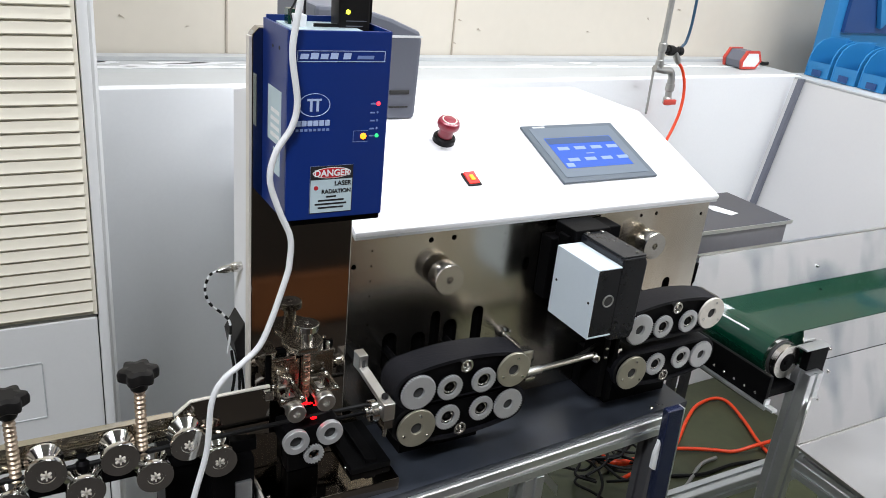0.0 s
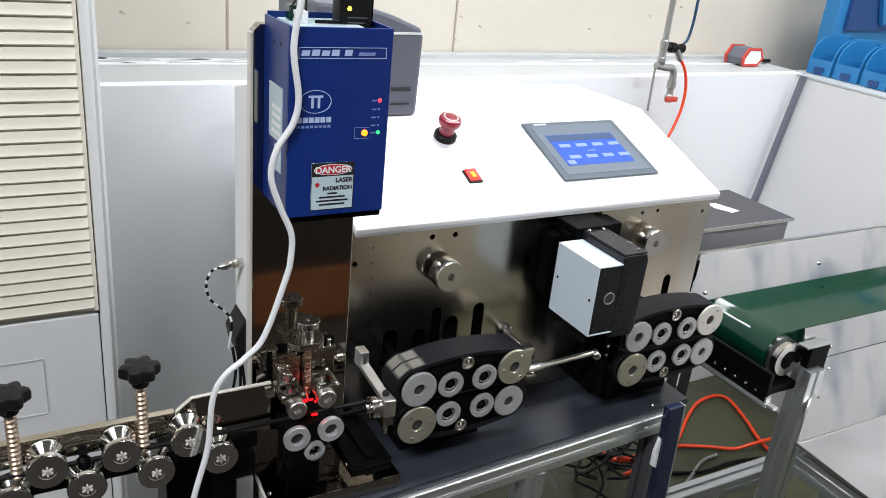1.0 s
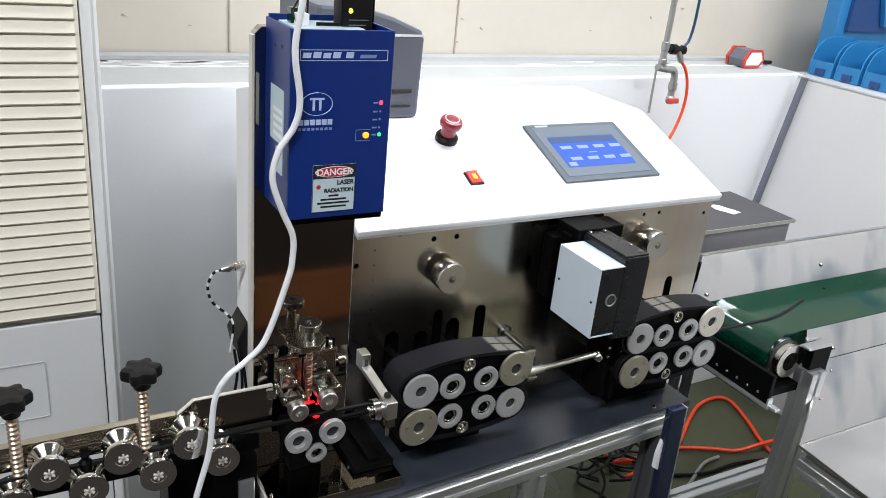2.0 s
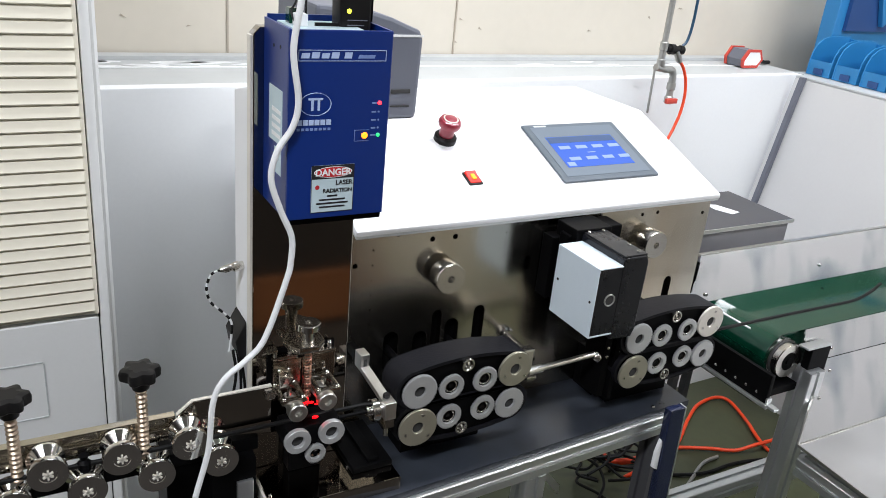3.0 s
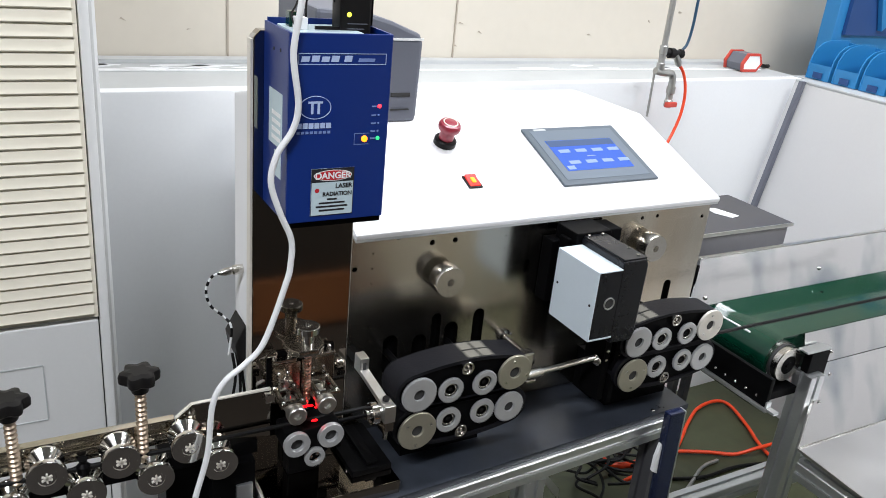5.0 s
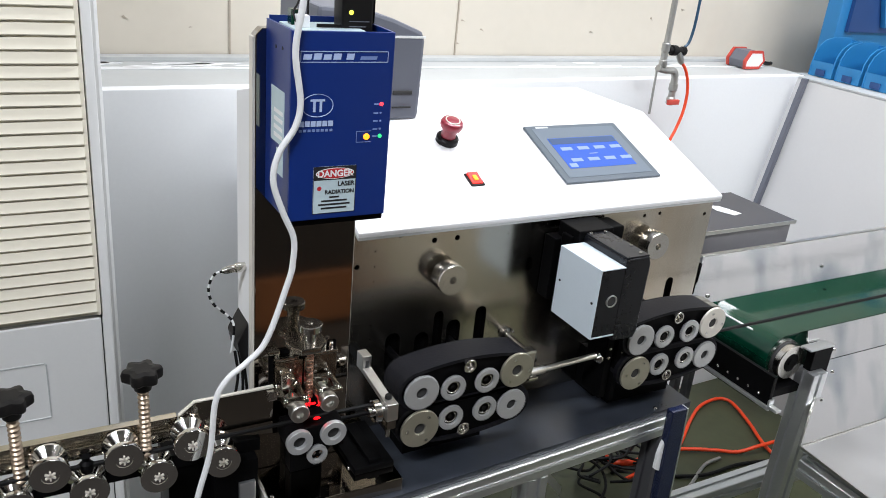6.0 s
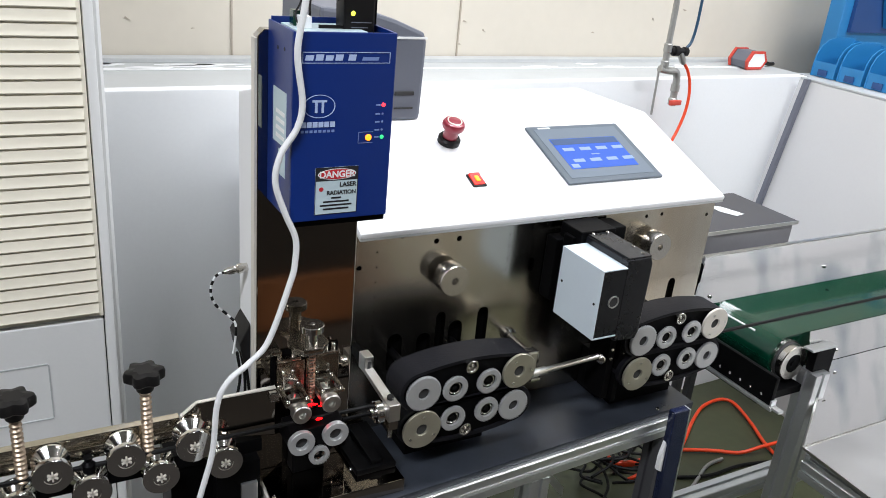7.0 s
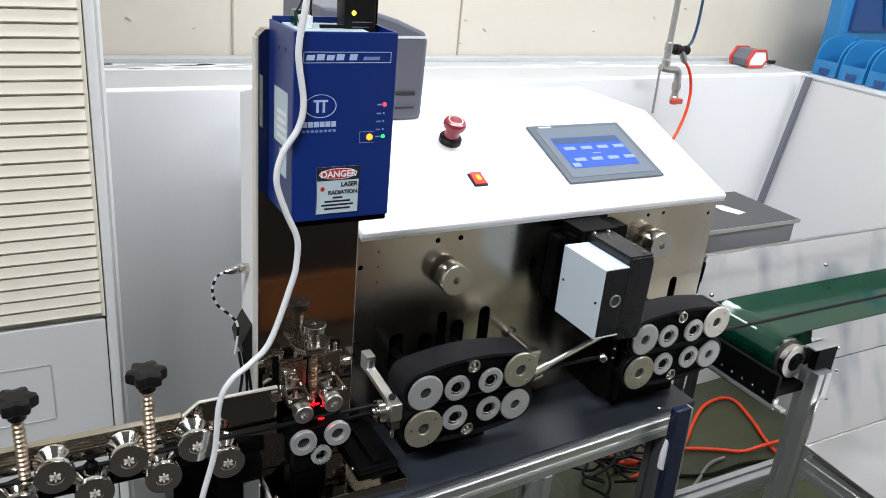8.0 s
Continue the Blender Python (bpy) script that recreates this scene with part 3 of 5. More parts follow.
def touch_panel():
    cx, cy = 0.948, 0.1235
    m = hood_matrix(cx, cy)
    t = thing("touch_panel", *m.translation, "grey framed touch screen panel showing a blue menu", "touch screen")
    w, h = 0.105, 0.081
    part("bezel", on_hood(box(bmesh.new(), -w, w, -h, h, 0.0, 0.005, bevel=0.002), cx, cy), M_BEZEL, t)
    part("surround", on_hood(box(bmesh.new(), -w + 0.012, w - 0.012, -h + 0.012, h - 0.010, 0.005, 0.0055), cx, cy), M_FACE, t)
    sx0, sx1, sy0, sy1 = -0.077, 0.072, -0.046, 0.040
    part("screen", on_hood(box(bmesh.new(), sx0, sx1, sy0, sy1, 0.0055, 0.0060), cx, cy), G_SCREEN, t, "lit blue screen")
    part("screen_band", on_hood(box(bmesh.new(), sx0 + 0.001, sx1 - 0.001, 0.022, sy1 - 0.001, 0.0060, 0.0062), cx, cy), G_SCREENDARK, t)
    for row, yy in ((0, 0.008), (1, -0.024)):
        for k in range(4):
            x = sx0 + 0.012 + k * 0.037
            if row == 1:
                x += 0.004
            part("screen_key", on_hood(box(bmesh.new(), x, x + 0.024, yy - 0.0045, yy + 0.0045, 0.0062, 0.0065), cx, cy), G_KEYS, t, "white touch key" if k == 0 else "")
    part("screen_key", on_hood(box(bmesh.new(), sx0 + 0.004, sx0 + 0.02, -0.043, -0.033, 0.0062, 0.0065), cx, cy), G_KEYS, t)
    part("screen_key", on_hood(box(bmesh.new(), -0.012, 0.006, -0.0095, -0.0075, 0.0062, 0.0065), cx, cy), G_KEYS, t)
    part("mark", on_hood(box(bmesh.new(), -0.082, -0.055, h - 0.009, h - 0.0045, 0.005, 0.0053), cx, cy), M_LEDGE, t)


touch_panel()


def stop_button():
    cx, cy = 0.674, 0.176
    m = hood_matrix(cx, cy)
    t = thing("emergency_stop", *m.translation, "red mushroom emergency stop button on a black collar", "push button")
    prof_c = [(0.0195, 0.0), (0.0195, 0.008), (0.017, 0.011), (0.012, 0.011)]
    part("collar", on_hood(lathe(bmesh.new(), (0, 0, 0), UP, prof_c, 36), cx, cy), M_BLACKPL, t, "black ribbed collar")
    part("stem", on_hood(lathe(bmesh.new(), (0, 0, 0.011), UP, [(0.013, 0), (0.0125, 0.02)], 32), cx, cy), M_RED, t)
    part("cap", on_hood(lathe(bmesh.new(), (0, 0, 0.027), UP, [(0.0125, 0), (0.018, 0.002), (0.0195, 0.006), (0.0192, 0.011), (0.017, 0.0145), (0.011, 0.0168), (0, 0.0175)], 40), cx, cy), M_RED, t)
    part("arrow_ring", on_hood(ring(bmesh.new(), (0, 0, 0.0425), UP, 0.0105, 0.013, 0.0016), cx, cy), M_PALE, t, "pale arrow ring")


stop_button()


def rocker_switch():
    cx, cy = 0.676, 0.077
    m = hood_matrix(cx, cy)
    t = thing("rocker_switch", *m.translation, "small lit red rocker switch in a black frame", "switch")
    part("frame", on_hood(box(bmesh.new(), -0.0125, 0.0125, -0.0155, 0.0155, 0, 0.003, bevel=0.001), cx, cy), M_BLACKPL, t)
    bm = prism(bmesh.new(), [(-0.0125, 0.003), (0.0125, 0.003), (0.0125, 0.0075), (0.0, 0.0045), (-0.0125, 0.0042)], "x", -0.0095, 0.0095)
    part("rocker", on_hood(bm, cx, cy), G_SWITCH, t, "glowing red rocker")
    part("lamp", on_hood(box(bmesh.new(), -0.003, 0.004, -0.006, 0.006, 0.0045, 0.007, bevel=0.001), cx, cy), G_AMBER, t)


rocker_switch()


def label_printer():
    z = 1.2615
    t = thing("label_printer", 0.55, 0.35, z, "grey label printer with two front slots standing on the hood", "printer")
    prof = [(0.46, z), (0.645, z), (0.647, z + 0.012), (0.650, 1.394), (0.645, 1.409), (0.592, 1.429), (0.545, 1.441), (0.46, 1.446)]
    part("body", prism(bmesh.new(), prof, "y", 0.237, 0.43, 0.006), M_GREY, t)
    part("lid_line", B(0.468, 0.649, 0.2345, 0.237, 1.399, 1.4025), M_ACWHITE, t, "pale lid edge")
    part("slot", B(0.596, 0.632, 0.2348, 0.238, 1.305, 1.312, bevel=0.001), M_DARKGAP, t)
    part("slot", B(0.596, 0.631, 0.2348, 0.238, 1.282, 1.2845), M_DARKGAP, t)


label_printer()


# ---------------------------------------------------------------- blue gauge head on the column
def gauge():
    t = thing("laser_gauge", 0.367, -0.05, 1.225, "blue enamelled laser gauge box with status lights and warning label", "gauge")
    x0, x1, yf, yb, z0, z1 = 0.3035, 0.4325, -0.100, -0.006, 1.230, 1.460
    bm = bmesh.new()
    box(bm, x0, x1, yf, yf + 0.003, z0, z1, bevel=0.0012)
    part("front_panel", bm, M_BLUE, t)
    part("side_panel", B(x0, x0 + 0.003, yf + 0.003, yb, z0, z1), M_BLUE, t)
    part("side_panel", B(x1 - 0.003, x1, yf + 0.003, yb, z0, z1), M_BLUE, t)
    part("base_panel", B(x0 + 0.003, x1 - 0.003, yf + 0.003, yb, z0, z0 + 0.003), M_BLUE, t)
    part("back_panel", B(x0 + 0.003, x1 - 0.003, yb - 0.003, yb, z0, z1 + 0.004), M_BLUE, t)
    part("inner_board", B(x0 + 0.012, x1 - 0.03, yf + 0.02, yb - 0.01, z0 + 0.1, z1 - 0.002, bevel=0.001), M_LABEL, t, "pale circuit housing in the open top")
    part("connector", B(x0 + 0.02, x0 + 0.034, yf + 0.035, yf + 0.05, z1 - 0.002, z1 + 0.012, bevel=0.001), M_SIGNWHITE, t)
    part("connector", B(x0 + 0.018, x0 + 0.028, yf + 0.055, yf + 0.07, z1 - 0.002, z1 + 0.016, bevel=0.001), M_GREEN, t, "green terminal")
    part("connector", B(x0 + 0.045, x0 + 0.08, yf + 0.04, yf + 0.043, z1 - 0.002, z1 + 0.002), M_BLACKPL, t)
    part("foot", B(0.312, 0.436, -0.088, -0.006, 1.218, 1.230, bevel=0.002), M_BLACK, t, "black mounting foot")
    for k, (y, z) in enumerate(((-0.07, 1.435), (-0.045, 1.433))):
        part("vent_hole", C((x0 + 0.0002, y, z), (x0 - 0.0006, y, z), 0.0022, 12), M_DARKGAP, t)
    e = 0.0006
    # printed frame with plain bars where the maker's lettering stands
    f0, f1, g0, g1 = 0.3145, 0.4245, 1.4245, 1.4375
    for a in ((f0, f1, g1 - 0.0007, g1), (f0, f1, g0, g0 + 0.0007), (f0, f0 + 0.0007, g0, g1), (f1 - 0.0007, f1, g0, g1)):
        part("printed_line", B(a[0], a[1], yf - e, yf, a[2], a[3]), M_PRINT, t)
    x = f0 + 0.003
    for w, hh, mm in ((0.011, 0.006, M_PRINT), (0.0105, 0.007, M_PRINT), (0.0105, 0.006, M_PRINT), (0.0105, 0.007, M_PRINT), (0.0025, 0, None), (0.0105, 0.007, M_PRINT),
                      (0.004, 0, None), (0.022, 0.004, M_PRINTDIM)):
        if mm:
            part("printed_bar", prism(bmesh.new(), [(x, 1.4278), (x + w - 0.0012, 1.4278), (x + w, 1.4278 + hh), (x + 0.0012, 1.4278 + hh)], "y", yf - e, yf), mm, t, "plain printed bar")
        x += w + 0.0016
    # round maker's mark
    bm = ring(bmesh.new(), (0, 0, 0), FRONT, 0.0188, 0.0200, e)
    bmesh.ops.scale(bm, vec=(1.0, 1, 0.70), verts=bm.verts)
    bmesh.ops.translate(bm, vec=(0.337, yf, 1.374), verts=bm.verts)
    part("emblem_ring", bm, M_PRINT, t, "oval printed emblem")
    part("emblem_mark", B(0.328, 0.346, yf - e, yf, 1.3790, 1.3815), M_PRINT, t)
    part("emblem_mark", B(0.3315, 0.3345, yf - e, yf, 1.3665, 1.379), M_PRINT, t)
    part("emblem_mark", B(0.3395, 0.3425, yf - e, yf, 1.3665, 1.379), M_PRINT, t)
    for k in range(6):
        part("printed_bar", B(0.3145 + k * 0.0073, 0.3145 + k * 0.0073 + 0.0060, yf - e, yf, 1.3490, 1.3555), M_PRINT, t)
    for k in range(8):
        part("printed_bar", B(0.3145 + k * 0.0055, 0.3145 + k * 0.0055 + 0.0036, yf - e, yf, 1.3425, 1.3455), M_PRINTDIM, t)
    # lights
    for z, mat in ((1.374, G_RED), (1.334, G_GREEN)):
        part("status_light", lathe(bmesh.new(), (0.4195, yf, z), FRONT, [(0.0026, 0), (0.0024, 0.001), (0.0013, 0.002), (0, 0.0022)], 16), mat, t, "lit status light")
    for z in (1.363, 1.353, 1.343):
        part("status_light", lathe(bmesh.new(), (0.419, yf, z), FRONT, [(0.0014, 0), (0.001, 0.0008), (0, 0.001)], 12), M_PRINTDIM, t, "unlit status light")
    for z in (1.374, 1.363, 1.353, 1.343, 1.334):
        part("printed_bar", B(0.4095, 0.4155, yf - e, yf, z - 0.0009, z + 0.0009), M_PRINTDIM, t)
    for a in ((0.388, 0.4075, 1.3405, 1.3411), (0.388, 0.4075, 1.3268, 1.3274), (0.388, 0.3886, 1.3268, 1.3411)):
        part("printed_line", B(a[0], a[1], yf - e, yf, a[2], a[3]), M_PRINTDIM, t)
    part("power_light", lathe(bmesh.new(), (0.4015, yf, 1.334), FRONT, [(0.0040, 0), (0.0040, 0.0012), (0.0026, 0.0025), (0, 0.003)], 20), G_AMBER, t, "lit amber power light")
    # warning label
    part("warning_label", B(0.3345, 0.3905, yf - e, yf, 1.2375, 1.2985), M_LABEL, t, "silver laser warning label")
    for a in ((0.3345, 0.3905, 1.2978, 1.2985), (0.3345, 0.3905, 1.2375, 1.2382), (0.3345, 0.3352, 1.2375, 1.2985), (0.3898, 0.3905, 1.2375, 1.2985)):
        part("label_border", B(a[0], a[1], yf - 0.0008, yf - e, a[2], a[3]), M_INK, t)
    part("label_head", B(0.3352, 0.3898, yf - 0.0009, yf - e, 1.2812, 1.2978), M_INK, t, "black head of the warning label")
    for r, yy, mat in ((1.0, 0.0011, M_SIGNWHITE), (0.94, 0.0013, M_SIGNRED)):
        bm = lathe(bmesh.new(), (0, 0, 0), FRONT, [(0.025 * r, 0), (0.025 * r, 0.0002)], 48)
        bmesh.ops.scale(bm, vec=(1, 1, 0.28 if r == 1 else 0.265), verts=bm.verts)
        bmesh.ops.translate(bm, vec=(0.3625, yf - yy + 0.0002, 1.2895), verts=bm.verts)
        part("label_oval", bm, mat, t)
    face = lambda x, z, d: pose(x, yf - d, z, 90, 0, 0)
    letters("DANGER", 0.0115, M_SIGNWHITE, t, face(0.3625, 1.2856, 0.0015), align="CENTER", bold=0.0003)
    letters("LASER", 0.0082, M_INK, t, face(0.3885, 1.2728, 0.0009), align="RIGHT", bold=0.0002)
    letters("RADIATION", 0.0072, M_INK, t, face(0.3885, 1.2630, 0.0009), align="RIGHT", bold=0.0002)
    part("label_star", lathe(bmesh.new(), (0.3425, yf - 0.0006, 1.2705), FRONT, [(0.0030, 0), (0.0026, 0.0003)], 9), M_SIGNRED, t, "red burst sign")
    for k, (w, zz) in enumerate(((0.013, 1.2575), (0.034, 1.2527), (0.042, 1.2480), (0.034, 1.2432))):
        part("label_bar", B(0.3625 - w / 2, 0.3625 + w / 2, yf - 0.0009, yf - e, zz, zz + 0.0022), M_INK, t)
    # stickers on the side
    for a in ((-0.080, -0.030, 1.318, 1.385), (-0.078, -0.052, 1.280, 1.312)):
        part("side_sticker", B(x0 - 0.0006, x0, a[0], a[1], a[2], a[3]), M_LABEL, t, "pale printed sticker")
    for k in range(4):
        part("sticker_bar", B(x0 - 0.0009, x0 - 0.0006, -0.075, -0.042, 1.325 + k * 0.010, 1.330 + k * 0.010), M_SIGNWHITE, t)
    # loose wires out of the open top
    for k, (dx, mat) in enumerate(((0.0, M_WIRE), (0.006, M_REDPL), (0.012, M_WIRE), (0.05, M_WIRE))):
        pts = [(0.328 + dx, -0.06 + 0.01 * k, 1.455), (0.322 + dx * 1.5, -0.05, 1.472), (0.330 + dx, -0.045, 1.486), (0.345 + dx * 0.3, -0.04, 1.53), (0.35, -0.03, 1.62)]
        part("wire", tube(bmesh.new(), pts, 0.0013, 6), mat, t)
    # black module
    b = thing("reader_module", 0.398, -0.05, 1.455, "black electronic module with a small yellow light above the gauge", "module")
    part("case", prism(bmesh.new(), [(0.3785, 1.440), (0.4195, 1.440), (0.4190, 1.57), (0.3760, 1.57)], "y", -0.062, -0.035, 0.003), M_BLACKPL, b)
    part("lamp", lathe(bmesh.new(), (0.390, -0.062, 1.4765), FRONT, [(0.0028, 0), (0.002, 0.001), (0, 0.0012)], 14), G_YELLOW, b, "yellow status light")
    for k in range(3):
        part("printed_bar", B(0.388, 0.414 - 0.004 * k, -0.0626, -0.062, 1.4655 - 0.006 * k, 1.4665 - 0.006 * k), M_GREY, b)
    # conduit above the module
    part("bracket", B(0.40, 0.434, -0.034, -0.008, 1.445, 1.60, bevel=0.002), M_BLACK, b)
    for ob in (t, b):
        resize(ob, 0.9390, EYE)


gauge()

# ---------------------------------------------------------------- belt feed units
Y_FACE = -0.140          # front of the gear wheels
FEED_MIDDLE = -0.110     # middle of the belts, and the wire's line
SPIN = []                # (wheel, radius, direction)
PATCHES = []             # (patch, belt loop, place along it)


def belt_loop(xl, xr, zc, flip):
    """The belt's closed outline: flat on the wire side, arched on the other. Starts at the left and goes over the arch."""
    r = 0.0315
    pts = []
    for k in range(13):
        a = radians(270 - k * 15)
        pts.append((xl + r * math.cos(a), r * math.sin(a)))
    x1, z1 = pts[-1]
    for k in range(1, 16):
        u = k / 16
        pts.append((x1 + (xr - xl) * u, z1 + 0.0085 * 4 * u * (1 - u)))
    for k in range(13):
        a = radians(90 - k * 15)
        pts.append((xr + r * math.cos(a), r * math.sin(a)))
    for k in range(1, 12):
        pts.append((xr + (xl - xr) * k / 12, -r))
    return [(x, zc + z * (-1 if flip else 1)) for x, z in pts]


def inset(pts, d):
    n = len(pts)
    area = sum(pts[k][0] * pts[(k + 1) % n][1] - pts[(k + 1) % n][0] * pts[k][1] for k in range(n))
    s = 1 if area > 0 else -1
    out = []
    for k in range(n):
        (ax, az), (bx, bz) = pts[k - 1], pts[(k + 1) % n]
        tx, tz = bx - ax, bz - az
        q = math.hypot(tx, tz)
        out.append((pts[k][0] - s * tz / q * d, pts[k][1] + s * tx / q * d))
    return out


def loop_band(bm, outer, inner, y0, y1):
    n = len(outer)
    rows = [[bm.verts.new((p[0], y, p[1])) for p in line] for line, y in ((outer, y0), (outer, y1), (inner, y1), (inner, y0))]
    for a, b in zip(rows, rows[1:] + rows[:1]):
        for k in range(n):
            bm.faces.new((a[k], a[(k + 1) % n], b[(k + 1) % n], b[k]))
    bmesh.ops.recalc_face_normals(bm, faces=bm.faces[:])
    return bm


def hub(parent, x, z, r):
    """The dark bearing hub with a bright pin in the middle of a gear ring."""
    b = part("hub", lathe(bmesh.new(), (x, Y_FACE + 0.004, z), FRONT, [(r, -0.002), (0.0, -0.002)], 24), M_DARKGAP, parent, "dark bearing hub")
    part("hub_ring", ring(bmesh.new(), (x, Y_FACE + 0.006, z), FRONT, r * 0.66, r * 0.86, 0.003, 24), M_STEEL, b, "bright hub ring")
    part("hub_pin", lathe(bmesh.new(), (x, Y_FACE + 0.006, z), FRONT, [(r * 0.34, 0), (r * 0.30, 0.0015), (0, 0.0015)], 12), M_BLACKPL, b)
    return b


def gear_wheel(parent, x, z, r, bore, teeth, sense, hubbed, mat=None):
    g = part("gear_wheel", toothed(bmesh.new(), (x, Y_FACE + 0.0045, z), FRONT, bore, r, 0.0045, teeth, 0.0022), mat or M_ZINC, parent, "grey toothed wheel", pivot=(x, Y_FACE, z))
    SPIN.append((g, r, sense, Vector(g.location)))
    if hubbed:
        hub(parent, x, z, bore * 0.98)
    else:
        part("bore_plug", lathe(bmesh.new(), (x, Y_FACE + 0.0044, z), FRONT, [(bore * 1.0, 0), (bore * 0.98, 0.0005), (0, 0.0005)], 20), M_DARKGAP, parent)
    return g


def cover_disc(parent, x, z, r, mat, sense):
    bm = ring(bmesh.new(), (x, Y_FACE + 0.004, z), FRONT, 0.0090, r, 0.004, 44, 0.0008)
    d = part("cover_disc", bm, mat, parent, "plain steel disc with three screws", pivot=(x, Y_FACE, z))
    SPIN.append((d, r, sense, Vector(d.location)))
    for a in (80, 200, 320):
        s = lathe(bmesh.new(), (x + r * 0.72 * math.cos(radians(a)), Y_FACE - 0.001, z + r * 0.72 * math.sin(radians(a))), FRONT, [(0.0024, 0), (0.0022, 0.0012), (0.001, 0.0012), (0, 0.0006)], 10)
        part("disc_screw", s, M_CHROME, d)
    part("bore_plug", lathe(bmesh.new(), (x, Y_FACE + 0.004, z), FRONT, [(0.0095, 0), (0.009, 0.0005), (0, 0.0005)], 20), M_DARKGAP, parent)


def feed_unit(dx, dzu, dzl, gap_label, upper_disc, phase):
    body = thing("belt_feed_unit", 0.573 + dx, -0.08, 0.82, gap_label, "belt feeder", "belt feed units")
    head = body
    if dx:
        head = thing("upper_feed_head", 0.573 + dx, -0.08, 0.9675 + dzu, "black upper belt head that closes on the wire", "belt feeder")
    for upper in (True, False):
        t = head if upper else body
        dz = dzu if upper else dzl
        zc = (0.9675 if upper else 0.9095) + dz
        xl, xr = 0.489 + dx, 0.655 + dx
        outer = belt_loop(xl, xr, zc, not upper)
        inner = inset(outer, 0.0055)
        part("belt", loop_band(bmesh.new(), outer, inner, -0.1345, -0.0855), M_RUBBER, t, "black rubber drive belt")
        part("housing", prism(bmesh.new(), inset(outer, 0.0062), "y", -0.1305, -0.088), M_BLACK, t, "black side plate")
        part("back_plate", prism(bmesh.new(), inset(outer, 0.004), "y", -0.084, -0.078), M_BLACK, t)
        for x in (0.511, 0.619):
            part("shaft", C((x + dx, -0.08, zc - 0.016), (x + dx, 0.03, zc - 0.016), 0.0060, 16), M_BLACK, t, "shaft")
        s = -1 if upper else 1
        if upper:
            gear_wheel(t, 0.4930 + dx, 0.9660 + dz, 0.0274, 0.0092, 40, s, False)
            gear_wheel(t, 0.5450 + dx, 0.9630 + dz, 0.0204, 0.0120, 30, s, True)
            gear_wheel(t, 0.6020 + dx, 0.9640 + dz, 0.0204, 0.0120, 30, s, True)
            cover_disc(t, 0.6540 + dx, 0.9710 + dz, 0.0290, upper_disc, s)
            idler = (0.5700, 0.9940)
        else:
            cover_disc(t, 0.4950 + dx, 0.9050 + dz, 0.0308, M_BRASSY, s)
            gear_wheel(t, 0.5460 + dx, 0.9120 + dz, 0.0204, 0.0120, 30, s, True)
            gear_wheel(t, 0.6040 + dx, 0.9140 + dz, 0.0204, 0.0120, 30, s, True)
            gear_wheel(t, 0.6520 + dx, 0.9110 + dz, 0.0255, 0.0088, 38, s, False)
            idler = (0.5700, 0.8860)
        ix, iz = idler[0] + dx, idler[1] + dz
        part("idler_rim", ring(bmesh.new(), (ix, Y_FACE + 0.008, iz), FRONT, 0.0072, 0.0105, 0.007, 24), M_STEEL, t, "small idler ring")
        part("idler_pin", lathe(bmesh.new(), (ix, Y_FACE + 0.008, iz), FRONT, [(0.0072, 0), (0.0055, 0.003), (0.003, 0.005), (0, 0.0055)], 16), M_CHROME, t)
        if upper:
            belt = outer
            for row in (-0.1215, -0.0985):
                for col in (0, 1):
                    bm = box(bmesh.new(), -0.0098, 0.0098, row - 0.0098, row + 0.0098, -0.0012, 0.0008, bevel=0.0005)
                    ob, _ = mesh_object("belt_patch", bm, M_PATCH, pivot=(0, FEED_MIDDLE, 0))
                    ob.parent = t
                    PLACE[ob] = Vector((0, 0, 0))
                    tagged(ob, "pale worn patch of the moving belt")
                    PATCHES.append((ob, belt, PLACE[t], phase - col * 0.0235))
    part("mounting_block", B(0.50 + dx, 0.64 + dx, -0.082, -0.0005, 0.82, 0.872 + dzl), M_BLACK, body, "black mounting block")
    return head


feed_unit(0.0, 0.0, 0.0, "black belt feed unit with grey toothed wheels ahead of the cutter", M_BRASSY, 0.0)
UPPER_HEAD = feed_unit(0.404, 0.031, 0.010, "black belt feed unit with toothed wheels beside the conveyor", M_PALE, 0.0)


